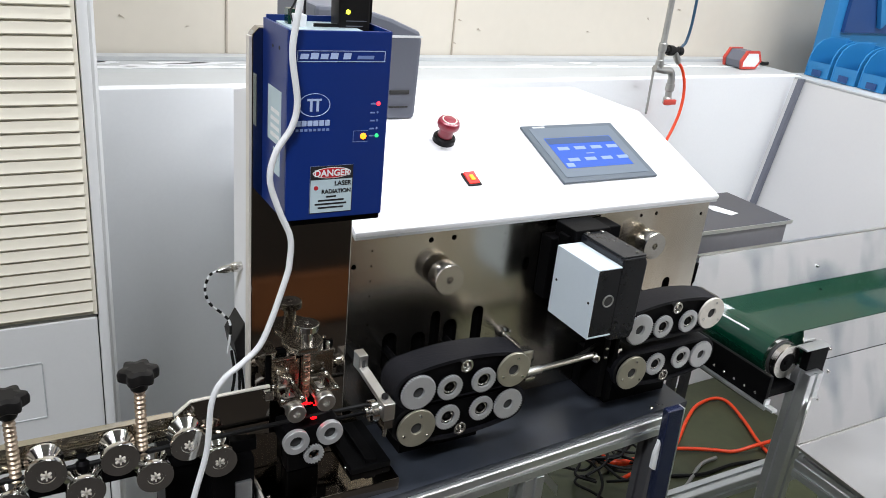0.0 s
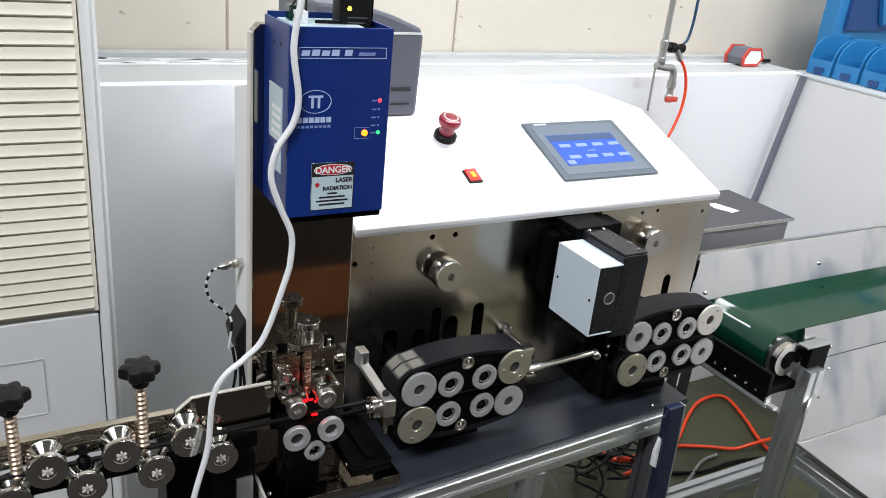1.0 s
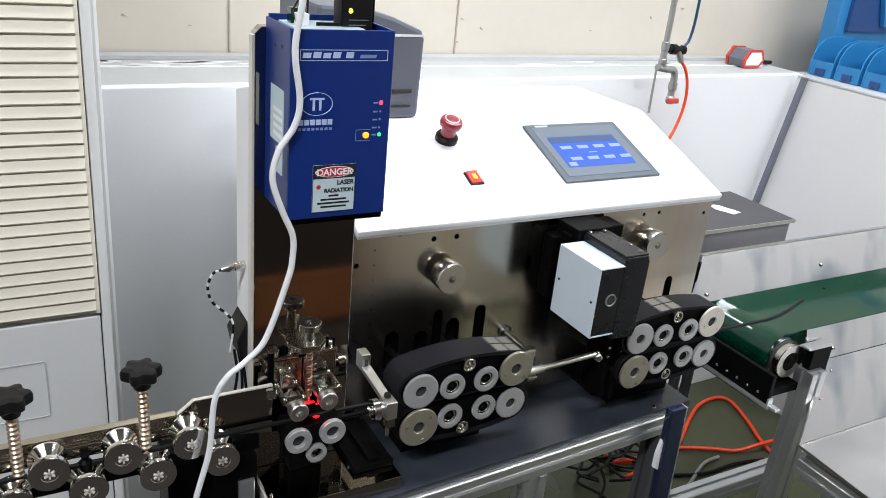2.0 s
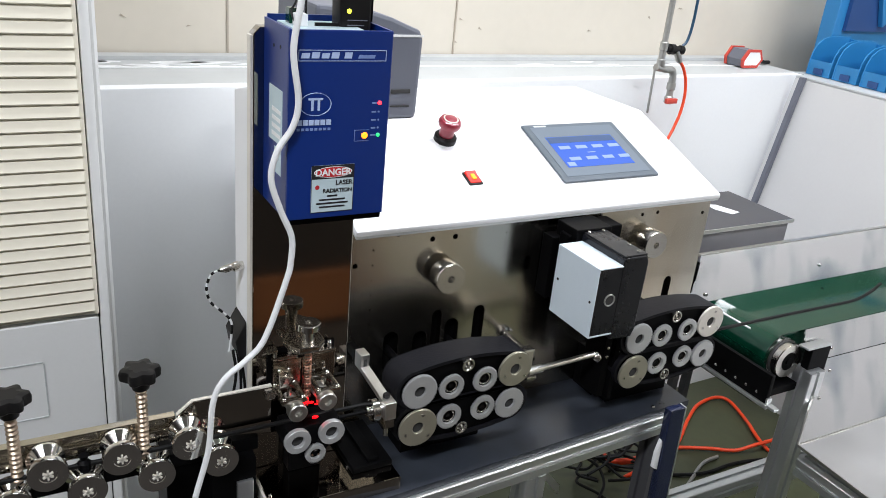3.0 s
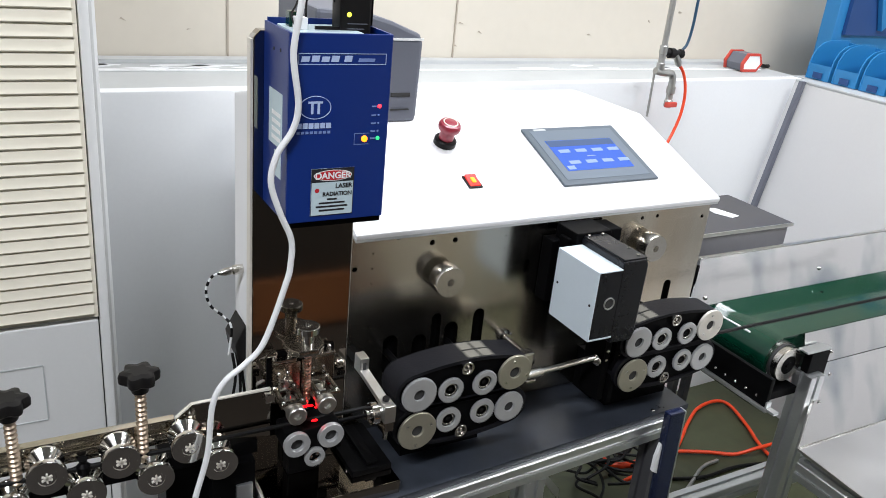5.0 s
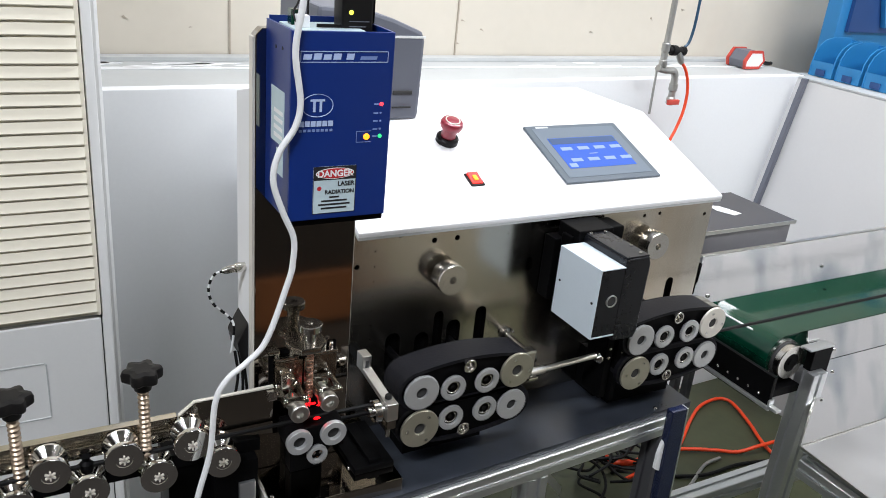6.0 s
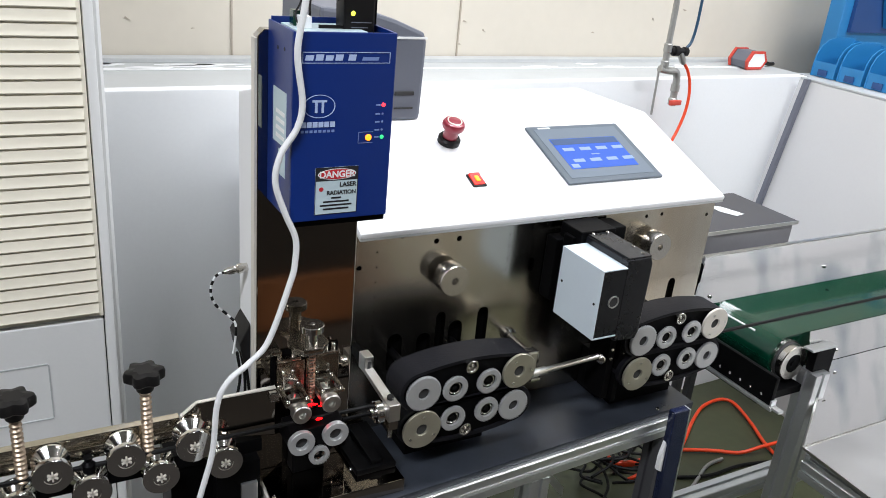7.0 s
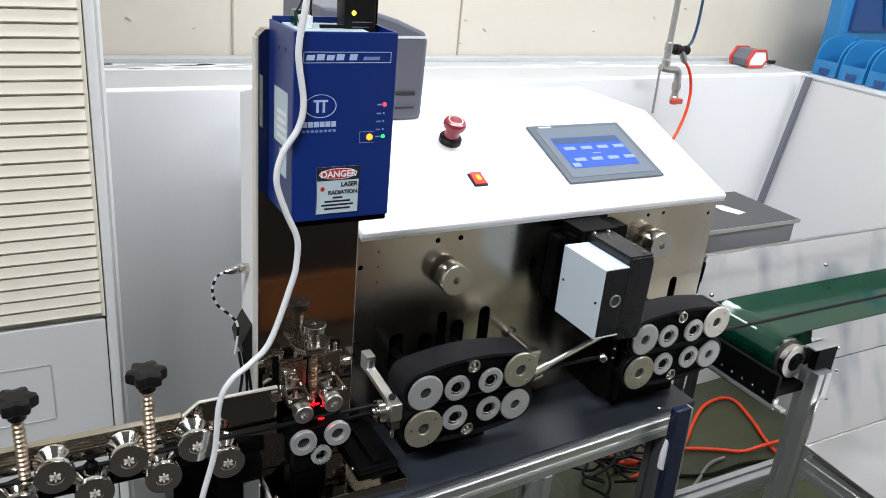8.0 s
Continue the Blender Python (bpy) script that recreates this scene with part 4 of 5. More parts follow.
# ---------------------------------------------------------------- cutter head
def cutter():
    t = thing("cutter_head", 0.81, -0.1, 0.82, "black cutter head with white motor cover before the nickel plate", "cutter")
    bm = prism(bmesh.new(), [(0.7575, 1.0205), (0.8035, 1.0205), (0.8035, 1.0225), (0.7595, 1.0225), (0.7595, 1.1335), (0.8035, 1.1335), (0.8035, 1.1355), (0.7575, 1.1355)], "y", -0.170, -0.068, 0.0006)
    part("motor_cover", bm, M_MOTOR, t, "pale blue grey folded motor cover")
    part("motor_core", B(0.7600, 0.8030, -0.1685, -0.069, 1.0230, 1.1330), M_HEAD, t, "black motor front")
    part("motor_body", prism(bmesh.new(), [(0.8035, 1.010), (0.846, 1.008), (0.851, 1.02), (0.853, 1.136), (0.848, 1.146), (0.8035, 1.146)], "y", -0.168, -0.056, 0.002), M_HEAD, t, "black head body")
    part("motor_lid", B(0.806, 0.850, -0.166, -0.06, 1.1465, 1.149, bevel=0.0008), M_HEAD, t)
    for x, y in ((0.812, -0.07), (0.84, -0.07), (0.838, -0.158), (0.843, -0.13)):
        screw(t, x, y, 1.149, UP, 0.0028)
    part("bush", ring(bmesh.new(), (0.7870, -0.1685, 1.081), FRONT, 0.0082, 0.0102, 0.0022, 28), M_GALV, t, "grey ring of a bush")
    part("bush_hole", lathe(bmesh.new(), (0.7870, -0.1685, 1.081), FRONT, [(0.0082, 0), (0.0078, 0.0006), (0, 0.0006)], 20), M_DARKGAP, t)
    for y, z in ((-0.160, 1.078), (-0.078, 1.080)):
        part("cover_screw", lathe(bmesh.new(), (0.7575, y, z), (-1, 0, 0), [(0.0022, 0), (0.002, 0.001), (0, 0.0012)], 10), M_BLACKPL, t)
    # slide behind the head
    part("slide_plate", B(0.775, 0.862, -0.030, -0.001, 1.02, 1.128, bevel=0.002), M_BLACK, t, "black slide plate")
    part("slide_step", B(0.786, 0.872, -0.055, -0.030, 1.01, 1.140, bevel=0.002), M_BLACK, t)
    part("slide_block", B(0.792, 0.862, -0.066, -0.012, 1.128, 1.153, bevel=0.002), M_BLACK, t)
    part("slide_block", B(0.812, 0.900, -0.048, -0.004, 1.120, 1.146, bevel=0.002), M_BLACK, t)
    # blade holders below
    part("blade_frame", B(0.842, 0.856, -0.122, -0.074, 0.868, 1.008, bevel=0.0015), M_BLACK, t)
    part("blade_frame", B(0.862, 0.872, -0.126, -0.06, 0.862, 1.008, bevel=0.0015), M_BLACK, t)
    part("blade_foot", B(0.893, 0.93, -0.055, -0.0012, 0.82, 0.90), M_BLACK, t)
    part("guide_nozzle", lathe(bmesh.new(), (0.8405, FEED_MIDDLE, 0.941), (-1, 0, 0), [(0.010, 0), (0.010, 0.003), (0.004, 0.010)], 20), M_STEEL, t, "funnel shaped steel nozzle")
    part("guide_nozzle", lathe(bmesh.new(), (0.886, FEED_MIDDLE, 0.947), (-1, 0, 0), [(0.0105, 0), (0.0105, 0.006), (0.0145, 0.009), (0.0145, 0.013)], 24), M_CHROME, t)
    for z in (0.945, 0.962):
        part("cover_screw", lathe(bmesh.new(), (0.849, -0.122, z), FRONT, [(0.003, 0), (0.0025, 0.0015), (0, 0.0018)], 10), M_STEEL, t)


cutter()


# swinging guide tube between the first feed unit and the cutter
PIVOT = Vector((0.694, -0.118, 0.946))


def guide_arm():
    t = thing("guide_tube", *PIVOT, "polished steel guide tube on a swinging clamp", "guide tube")
    part("tube", C((0.700, -0.118, 0.9465), (0.824, -0.118, 0.9525), 0.0046, 20, bevel=0.0008), M_TUBE, t)
    part("sleeve", C((0.693, -0.118, 0.946), (0.722, -0.118, 0.9475), 0.0066, 20, bevel=0.001), M_TUBE, t, "clamp sleeve")
    part("clamp", B(0.690, 0.708, -0.124, -0.106, 0.9335, 0.9390, bevel=0.001), M_STEEL, t)
    # fixed carrier
    c = thing("guide_carrier", 0.70, -0.09, 0.93, "small machined steel carrier block behind the guide tube", "bracket")
    part("block", prism(bmesh.new(), [(0.690, 0.968), (0.718, 0.971), (0.722, 0.951), (0.712, 0.942), (0.690, 0.942)], "y", -0.098, -0.080, 0.0012), M_STEEL, c)
    part("back_plate", B(0.676, 0.712, -0.104, -0.098, 0.925, 0.972, bevel=0.001), M_BRASSY, c)
    part("set_screw", lathe(bmesh.new(), (0.710, -0.098, 0.959), FRONT, [(0.0042, 0), (0.0042, 0.0012), (0.0025, 0.0012), (0, 0.0006)], 14), M_BLACKPL, c)
    return t


GUIDE = guide_arm()


# ---------------------------------------------------------------- measuring station on the column
def measuring_station():
    t = thing("measuring_station", 0.34, -0.07, 0.84, "nickel and black measuring station with sprung rollers and red laser light", "measuring head")
    part("base", prism(bmesh.new(), [(0.2735, -0.159), (0.463, -0.159), (0.463, -0.0015), (0.4365, -0.0015), (0.4365, 0.032), (0.2735, 0.032)], "z", 0.8205, 0.842, 0.0012), M_COLUMN, t, "dark nickel base block")
    # pale strip stands in for the highlight along the base's left edge
    part("base_edge", B(0.2700, 0.2733, -0.158, 0.032, 0.822, 0.8415), M_PALE, t, "pale strip for the base edge's highlight")
    part("back_block", B(0.292, 0.388, -0.0684, -0.0665, 0.90, 1.0335), M_BLACK, t, "black back block")
    part("lower_block", B(0.318, 0.366, -0.09, -0.0665, 0.842, 0.90, bevel=0.002), M_BLACK, t)
    # top bridge with the adjusting dial
    cut = [(0.312, -0.104), (0.321, -0.115), (0.348, -0.115), (0.361, -0.100), (0.361, -0.082), (0.353, -0.0665), (0.316, -0.0665), (0.309, -0.082)]
    part("bridge", prism(bmesh.new(), cut, "z", 1.046, 1.055, 0.0012), M_GUN, t, "chamfered steel bridge plate")
    part("dial_neck", lathe(bmesh.new(), (0.337, -0.100, 1.055), UP, [(0.0085, 0), (0.0085, 0.020), (0.007, 0.022)], 28), M_CHROME, t)
    part("dial", lathe(bmesh.new(), (0.337, -0.100, 1.075), UP, [(0.0150, 0), (0.0160, 0.001), (0.0160, 0.009), (0.0150, 0.010), (0.0045, 0.010), (0.004, 0.006), (0, 0.006)], 44), M_CHROME, t, "polished adjusting dial")
    # spring on its rod
    turns, pts = 15, []
    for k in range(turns * 12 + 1):
        a = 2 * math.pi * k / 12
        pts.append((0.337 + 0.0043 * math.cos(a), -0.104 + 0.0043 * math.sin(a), 0.972 + 0.070 * k / (turns * 12)))
    part("spring", tube(bmesh.new(), pts, 0.0009, 6, smooth=False), M_COPPER, t, "coiled spring")
    part("spring_rod", C((0.337, -0.104, 0.960), (0.337, -0.104, 1.043), 0.0032, 16), M_STEEL, t)
    # face plate with screws and a slit
    part("face_plate", B(0.2975, 0.3365, -0.078, -0.0685, 0.958, 1.019, bevel=0.001), M_BRONZE, t, "nickel face plate")
    part("face_plate", B(0.3385, 0.386, -0.078, -0.0685, 0.958, 1.021, bevel=0.001), M_BRONZE, t, "nickel face plate")
    for x in (0.306, 0.319, 0.3545, 0.369):
        for z in (0.996, 1.005):
            screw(t, x, -0.078, z, FRONT, 0.0024)
    part("gusset", prism(bmesh.new(), [(0.302, 0.985), (0.312, 0.985), (0.322, 0.998), (0.302, 1.006)], "y", -0.092, -0.0785, 0.001), M_STEEL, t)
    for x0, x1, z in ((0.288, 0.303, 1.034), (0.296, 0.330, 1.0215), (0.352, 0.386, 1.0215)):
        part("top_bar", B(x0, x1, -0.081, -0.0668, z, z + 0.005, bevel=0.001), M_GUN, t)
    for x, y in ((0.301, -0.074), (0.322, -0.073), (0.358, -0.074), (0.368, -0.073), (0.378, -0.074)):
        part("stud", lathe(bmesh.new(), (x, y, 1.0265), UP, [(0.0035, 0), (0.0035, 0.008), (0.002, 0.010)], 12), M_STEEL, t)
    # open square carriers
    for cx, cz in ((0.311, 0.985), (0.359, 0.991)):
        bm = bmesh.new()
        box(bm, cx - 0.017, cx + 0.017, -0.128, -0.120, cz - 0.004, cz + 0.003, bevel=0.0008)
        box(bm, cx - 0.017, cx + 0.017, -0.090, -0.082, cz - 0.004, cz + 0.003, bevel=0.0008)
        box(bm, cx - 0.017, cx - 0.010, -0.120, -0.090, cz - 0.004, cz + 0.003, bevel=0.0008)
        box(bm, cx + 0.010, cx + 0.017, -0.120, -0.090, cz - 0.004, cz + 0.003, bevel=0.0008)
        part("carrier", bm, M_GUN, t, "open steel carrier frame")
        for sx in (-0.013, 0.013):
            screw(t, cx + sx, -0.124, cz + 0.003, UP, 0.0028)
            screw(t, cx + sx, -0.086, cz + 0.003, UP, 0.0028)
        part("carrier_pin", C((cx, -0.105, cz - 0.012), (cx, -0.105, cz + 0.008), 0.0035, 14), M_STEEL, t)
    # pressure rollers
    for x, z in ((0.3135, 0.9715), (0.3545, 0.9800)):
        part("pressure_roller", lathe(bmesh.new(), (x, -0.096, z), FRONT, [(0.0095, 0), (0.0105, 0.001), (0.0105, 0.012), (0.0080, 0.013), (0.0080, 0.020), (0.0105, 0.021), (0.0105, 0.029),
             (0.0130, 0.030), (0.0130, 0.041), (0.0120, 0.042), (0.0050, 0.042), (0.0045, 0.037), (0, 0.037)], 32), M_TUBE, t, "satin stepped roller")
    # wheel block
    tri = [(0.300, 0.942), (0.376, 0.947), (0.380, 0.925), (0.345, 0.888), (0.330, 0.888), (0.297, 0.920)]
    part("wheel_block", prism(bmesh.new(), tri, "y", -0.132, -0.09, 0.002), M_BLACK, t, "black wheel block")
    for x, z in ((0.3135, 0.9275), (0.3615, 0.9310)):
        w = part("measuring_wheel", ring(bmesh.new(), (x, Y_FACE + 0.007, z), FRONT, 0.0092, 0.0182, 0.007, 40, 0.0005), M_ZINC, t, "plain grey measuring wheel", pivot=(x, Y_FACE, z))
        part("wheel_bore", lathe(bmesh.new(), (x, Y_FACE + 0.0068, z), FRONT, [(0.0092, 0), (0.009, 0.0005), (0, 0.0005)], 20), M_DARKGAP, t)
    g = part("pinion", toothed(bmesh.new(), (0.3390, Y_FACE + 0.006, 0.902), FRONT, 0.0085, 0.0145, 0.006, 20, 0.0022), M_ZINC, t, "small toothed pinion", pivot=(0.339, Y_FACE, 0.902))
    for a in (90, 210, 330):
        part("pinion_screw", lathe(bmesh.new(), (0.339 + 0.0055 * math.cos(radians(a)), Y_FACE + 0.004, 0.902 + 0.0055 * math.sin(radians(a))), FRONT, [(0.0028, 0), (0.0026, 0.002), (0, 0.0024)], 10), M_CHROME, g)
    SPIN.append((g, 0.0145, 1, Vector(g.location)))
    # laser light on the wire
    for x, y, z, r in ((0.3325, -0.114, 0.9700, 0.0034), (0.3400, -0.113, 0.9680, 0.0026), (0.3480, -0.112, 0.9630, 0.0020), (0.3420, -0.124, 0.9510, 0.0032)):
        bm = bmesh.new()
        bmesh.ops.create_icosphere(bm, subdivisions=2, radius=r)
        bmesh.ops.scale(bm, vec=(1.5, 0.6, 0.6), verts=bm.verts)
        bmesh.ops.translate(bm, vec=(x, y, z), verts=bm.verts)
        part("laser_spot", bm, G_LASER, t, "red laser light")
    for x, y in ((0.279, -0.03), (0.279, -0.13), (0.40, -0.11), (0.408, -0.12), (0.415, -0.105), (0.452, -0.12)):
        screw(t, x, y, 0.842, UP, 0.003)
    part("base_rib", B(0.40, 0.462, -0.13, -0.02, 0.842, 0.852, bevel=0.0015), M_BLACK, t)
    part("base_rib", B(0.424, 0.442, -0.125, -0.03, 0.852, 0.860, bevel=0.002), M_BLACK, t)
    # nozzle bracket on the plate
    b = thing("nozzle_bracket", 0.45, -0.05, 0.93, "angled machined steel bracket holding a guide nozzle", "bracket")
    part("block", B(0.4345, 0.4485, -0.060, -0.038, 0.966, 0.992, bevel=0.001), M_TUBE, b)
    part("stub", B(0.4380, 0.4470, -0.038, -0.0015, 0.968, 0.984), M_BLACK, b)
    part("block_slot", B(0.4390, 0.4440, -0.0606, -0.060, 0.972, 0.985), M_DARKGAP, b)
    arm = prism(bmesh.new(), [(-0.060, 0.966), (-0.060, 0.9735), (-0.136, 0.9655), (-0.136, 0.958)], "x", 0.4345, 0.4485, 0.0008)
    part("arm", arm, M_TUBE, b, "slanting bar")
    part("clamp", B(0.4335, 0.4505, -0.152, -0.128, 0.940, 0.9665, bevel=0.001), M_TUBE, b)
    part("clamp_foot", B(0.4355, 0.4485, -0.151, -0.130, 0.926, 0.940), M_COLUMN, b)
    part("knob", lathe(bmesh.new(), (0.4425, -0.134, 0.9665), UP, [(0.005, 0), (0.005, 0.004), (0.004, 0.0055)], 16), M_BLACKPL, b, "black cap screw")
    part("nozzle", lathe(bmesh.new(), (0.4335, -0.134, 0.949), (-1, 0, 0), [(0.0110, 0), (0.0110, 0.003), (0.0150, 0.004), (0.0160, 0.005), (0.0160, 0.013), (0.0145, 0.0145), (0.007, 0.015), (0.007, 0.021), (0.003, 0.022)], 30), M_CHROME, b, "polished guide nozzle")
    part("tube", C((0.4115, -0.134, 0.949), (0.372, -0.134, 0.949), 0.0028, 14), M_BLACK, b)
    part("nozzle_screw", C((0.4425, -0.140, 0.926), (0.4425, -0.140, 0.907), 0.0035, 12), M_STEEL, b)


measuring_station()


# ---------------------------------------------------------------- wire straightener
def straightener():
    t = thing("wire_straightener", 0.05, -0.1, 0.85, "wire straightener with grooved steel rollers and black star knobs", "straightener")
    part("back_bar", prism(bmesh.new(), [(-0.34, 0.945), (0.165, 0.945), (0.165, 0.979), (-0.34, 0.979)], "y", -0.098, -0.086, 0.0012), M_BAR, t, "nickel back bar")
    part("end_plate", prism(bmesh.new(), [(0.166, 0.945), (0.288, 0.925), (0.288, 0.997), (0.186, 0.997), (0.166, 0.981)], "y", -0.102, -0.097, 0.0008), M_COLUMN, t, "nickel end plate")
    part("end_plate_edge", prism(bmesh.new(), [(0.166, 0.9815), (0.1862, 0.9975), (0.288, 0.9975), (0.288, 1.0), (0.185, 0.9985), (0.165, 0.9825)], "y", -0.1022, -0.097), M_PALE, t, "pale chamfered edge")
    part("end_lug", B(0.278, 0.2905, -0.112, -0.090, 0.984, 0.996, bevel=0.001), M_STEEL, t)
    part("upper_rail", B(-0.34, 0.20, -0.104, -0.0985, 0.955, 0.966, bevel=0.001), M_BAR, t)
    part("lower_rail", B(-0.34, 0.27, -0.104, -0.086, 0.905, 0.925, bevel=0.001), M_BLACK, t, "black lower rail")
    part("bracket", B(0.150, 0.232, -0.10, -0.03, 0.62, 0.905, bevel=0.002), M_BLACK, t)
    part("foot_plate", B(0.205, 0.262, -0.12, -0.05, 0.80, 0.905), M_BLACK, t)
    part("alu_block", B(0.236, 0.258, -0.125, -0.10, 0.80, 0.872, bevel=0.001), M_ALU, t, "small aluminium block")
    prof = [(0.0180, -0.004), (0.0215, 0.0), (0.0215, 0.003), (0.0120, 0.013), (0.0120, 0.015), (0.0215, 0.027), (0.0224, 0.028), (0.0224, 0.0345), (0.0218, 0.0355), (0.010, 0.0355), (0.0095, 0.0345), (0, 0.0345)]

    def roller(x, z):
        r = part("roller", lathe(bmesh.new(), (x, -0.1045, z), FRONT, prof, 40), M_CHROME, t, "grooved polished roller")
        for a in (30, 90, 150):
            c, s = math.cos(radians(a)), math.sin(radians(a))
            bm = prism(bmesh.new(), [(-0.0062, -0.0010), (0.0062, -0.0010), (0.0062, 0.0010), (-0.0062, 0.0010)], "y", -0.1405, -0.1388)
            bmesh.ops.rotate(bm, cent=(0, 0, 0), matrix=Matrix.Rotation(radians(a), 3, "Y"), verts=bm.verts)
            bmesh.ops.translate(bm, vec=(x, 0, z), verts=bm.verts)
            part("slot_mark", bm, M_PALE, r)
    for k in range(-3, 3):
        roller(0.014 + 0.0802 * k, 0.9605)
    for k in range(-4, 3):
        roller(0.054 + 0.079 * k, 0.9245)
    for x, zt in ((-0.017, 1.041), (0.1240, 1.0475)):
        rod = bmesh.new()
        pr = []
        n = 18
        for k in range(n):
            z = 0.925 + (zt - 0.925) * k / n
            pr += [(0.0046, z), (0.0048, z + 0.0012), (0.0070, z + 0.0030), (0.0070, z + 0.0042)]
        lathe(rod, (x, -0.108, 0), UP, pr, 18)
        part("threaded_rod", rod, M_ROD, t, "threaded steel rod")
        out = []
        for k in range(60):
            a = 2 * math.pi * k / 60
            out.append((0.0215 + 0.0030 * math.cos(6 * a), a))
        levels = ((0.80, 0.0), (0.98, 0.003), (1.0, 0.011), (0.93, 0.0155), (0.55, 0.017))
        kb = bmesh.new()
        rings = [[kb.verts.new((x + r * s * math.cos(a), -0.108 + r * s * math.sin(a), zt + h)) for r, a in out] for s, h in levels]
        for a, b in zip(rings, rings[1:]):
            for k in range(60):
                kb.faces.new((a[k], a[(k + 1) % 60], b[(k + 1) % 60], b[k]))
        kb.faces.new(rings[0][::-1])
        kb.faces.new(rings[-1])
        lathe(kb, (x, -0.108, zt - 0.012), UP, [(0.010, 0), (0.012, 0.012)], 24)
        part("star_knob", kb, M_BLACKPL, t, "black plastic star knob")
    part("stand", B(-0.10, -0.05, -0.095, -0.05, 0.0, 0.905), M_BLACK, t)
    part("adjust_pin", lathe(bmesh.new(), (0.0545, -0.110, 0.935), UP, [(0.008, 0), (0.008, 0.012), (0.004, 0.016), (0.006, 0.022)], 16), M_BLACK, t)


straightener()


HEAD_HOME = Vector(UPPER_HEAD.location)


def output_wire():
    """A cut length whose far end curls up a little; its origin is the tip."""
    pts = [(-1.44, 0, 0), (-0.9, 0, 0), (-0.4, 0, 0), (-0.16, 0, -0.001), (-0.09, 0.0, 0.0), (-0.04, 0.004, 0.008), (0.0, 0.010, 0.020)]
    bm = tube(bmesh.new(), pts, 0.0034, 10)
    ob, _ = mesh_object("output_wire", bm, M_WIRE, pivot=(0, 0, 0))
    return tagged(ob, "black wire with a curled end running out over the conveyor", "wire")


OUT_WIRE = output_wire()


def wires():
    solid("fed_wire", tube(bmesh.new(), [(-0.8, FEED_MIDDLE, 0.9435), (0.0, FEED_MIDDLE, 0.9435), (0.40, FEED_MIDDLE, 0.9435), (0.84, FEED_MIDDLE, 0.9435)], 0.0032, 10), M_WIRE,
          "black wire running through the straightener and feeders", "wire")
    pts = [(0.33, -0.10, 1.75), (0.302, -0.155, 1.56), (0.2955, -0.16, 1.500), (0.288, -0.16, 1.448), (0.2948, -0.16, 1.394), (0.289, -0.16, 1.365), (0.272, -0.16, 1.338), (0.2655, -0.16, 1.306), (0.277, -0.16, 1.268), (0.2905, -0.16, 1.235), (0.2905, -0.16, 1.205), (0.2855, -0.16, 1.180),
           (0.260, -0.16, 1.106), (0.237, -0.16, 1.080), (0.212, -0.16, 1.060), (0.1975, -0.16, 1.030), (0.1905, -0.16, 0.962), (0.174, -0.16, 0.898), (0.150, -0.16, 0.80), (0.10, -0.16, 0.6)]
    solid("hanging_cable", tube(bmesh.new(), pts, 0.0037, 12), M_CABLE, "white plastic cable hanging down before the gauge", "cable")
    s = thing("sensor_plug", 0.285, 0.05, 1.11, "metal plug with a thin black and white lead", "plug")
    part("plug", lathe(bmesh.new(), (0.2935, 0.052, 1.107), (-1, 0, -0.12), [(0.0062, 0), (0.0062, 0.006), (0.0072, 0.007), (0.0072, 0.014), (0.0055, 0.016), (0.0055, 0.026), (0.003, 0.034)], 18), M_STEEL, s)
    lead = [(0.262, 0.052, 1.103), (0.250, 0.054, 1.098), (0.243, 0.056, 1.082), (0.243, 0.056, 1.066), (0.250, 0.056, 1.049), (0.266, 0.056, 1.032), (0.276, 0.05, 1.015), (0.272, 0.05, 0.97)]
    part("lead", tube(bmesh.new(), lead, 0.0018, 8), M_CABLE, s, "thin striped lead")
    path = smooth_path(lead, 8)
    for k in range(0, len(path) - 3, 6):
        part("stripe", tube(bmesh.new(), path[k:k + 4], 0.0020, 8, smooth=False), M_WIRE, s)
    resize(s, 0.9353, EYE)
    for k, dx in enumerate((0.0, 0.014, 0.022)):
        lead = solid("dangling_lead", tube(bmesh.new(), [(0.276 + dx * 0.4, 0.045, 0.975), (0.279 + dx * 0.5, 0.04, 0.935), (0.272 + dx, 0.04, 0.88), (0.276 + dx * 0.7, 0.04, 0.82), (0.274 + dx * 0.5, 0.04, 0.66)], 0.0022, 8), M_WIRE, "thin black lead hanging beside the column", "cable", "dangling leads")
        resize(lead, 0.93, EYE)


wires()


# ---------------------------------------------------------------- conveyor
def slab(bm, quad, back):
    """A thin flat sheet: four corners and the vector to its rear face."""
    f = [bm.verts.new(p) for p in quad]
    r = [bm.verts.new(Vector(p) + Vector(back)) for p in quad]
    bm.faces.new(f)
    bm.faces.new(r[::-1])
    for k in range(4):
        bm.faces.new((f[(k + 1) % 4], f[k], r[k], r[(k + 1) % 4]))
    bmesh.ops.recalc_face_normals(bm, faces=bm.faces[:])
    return bm


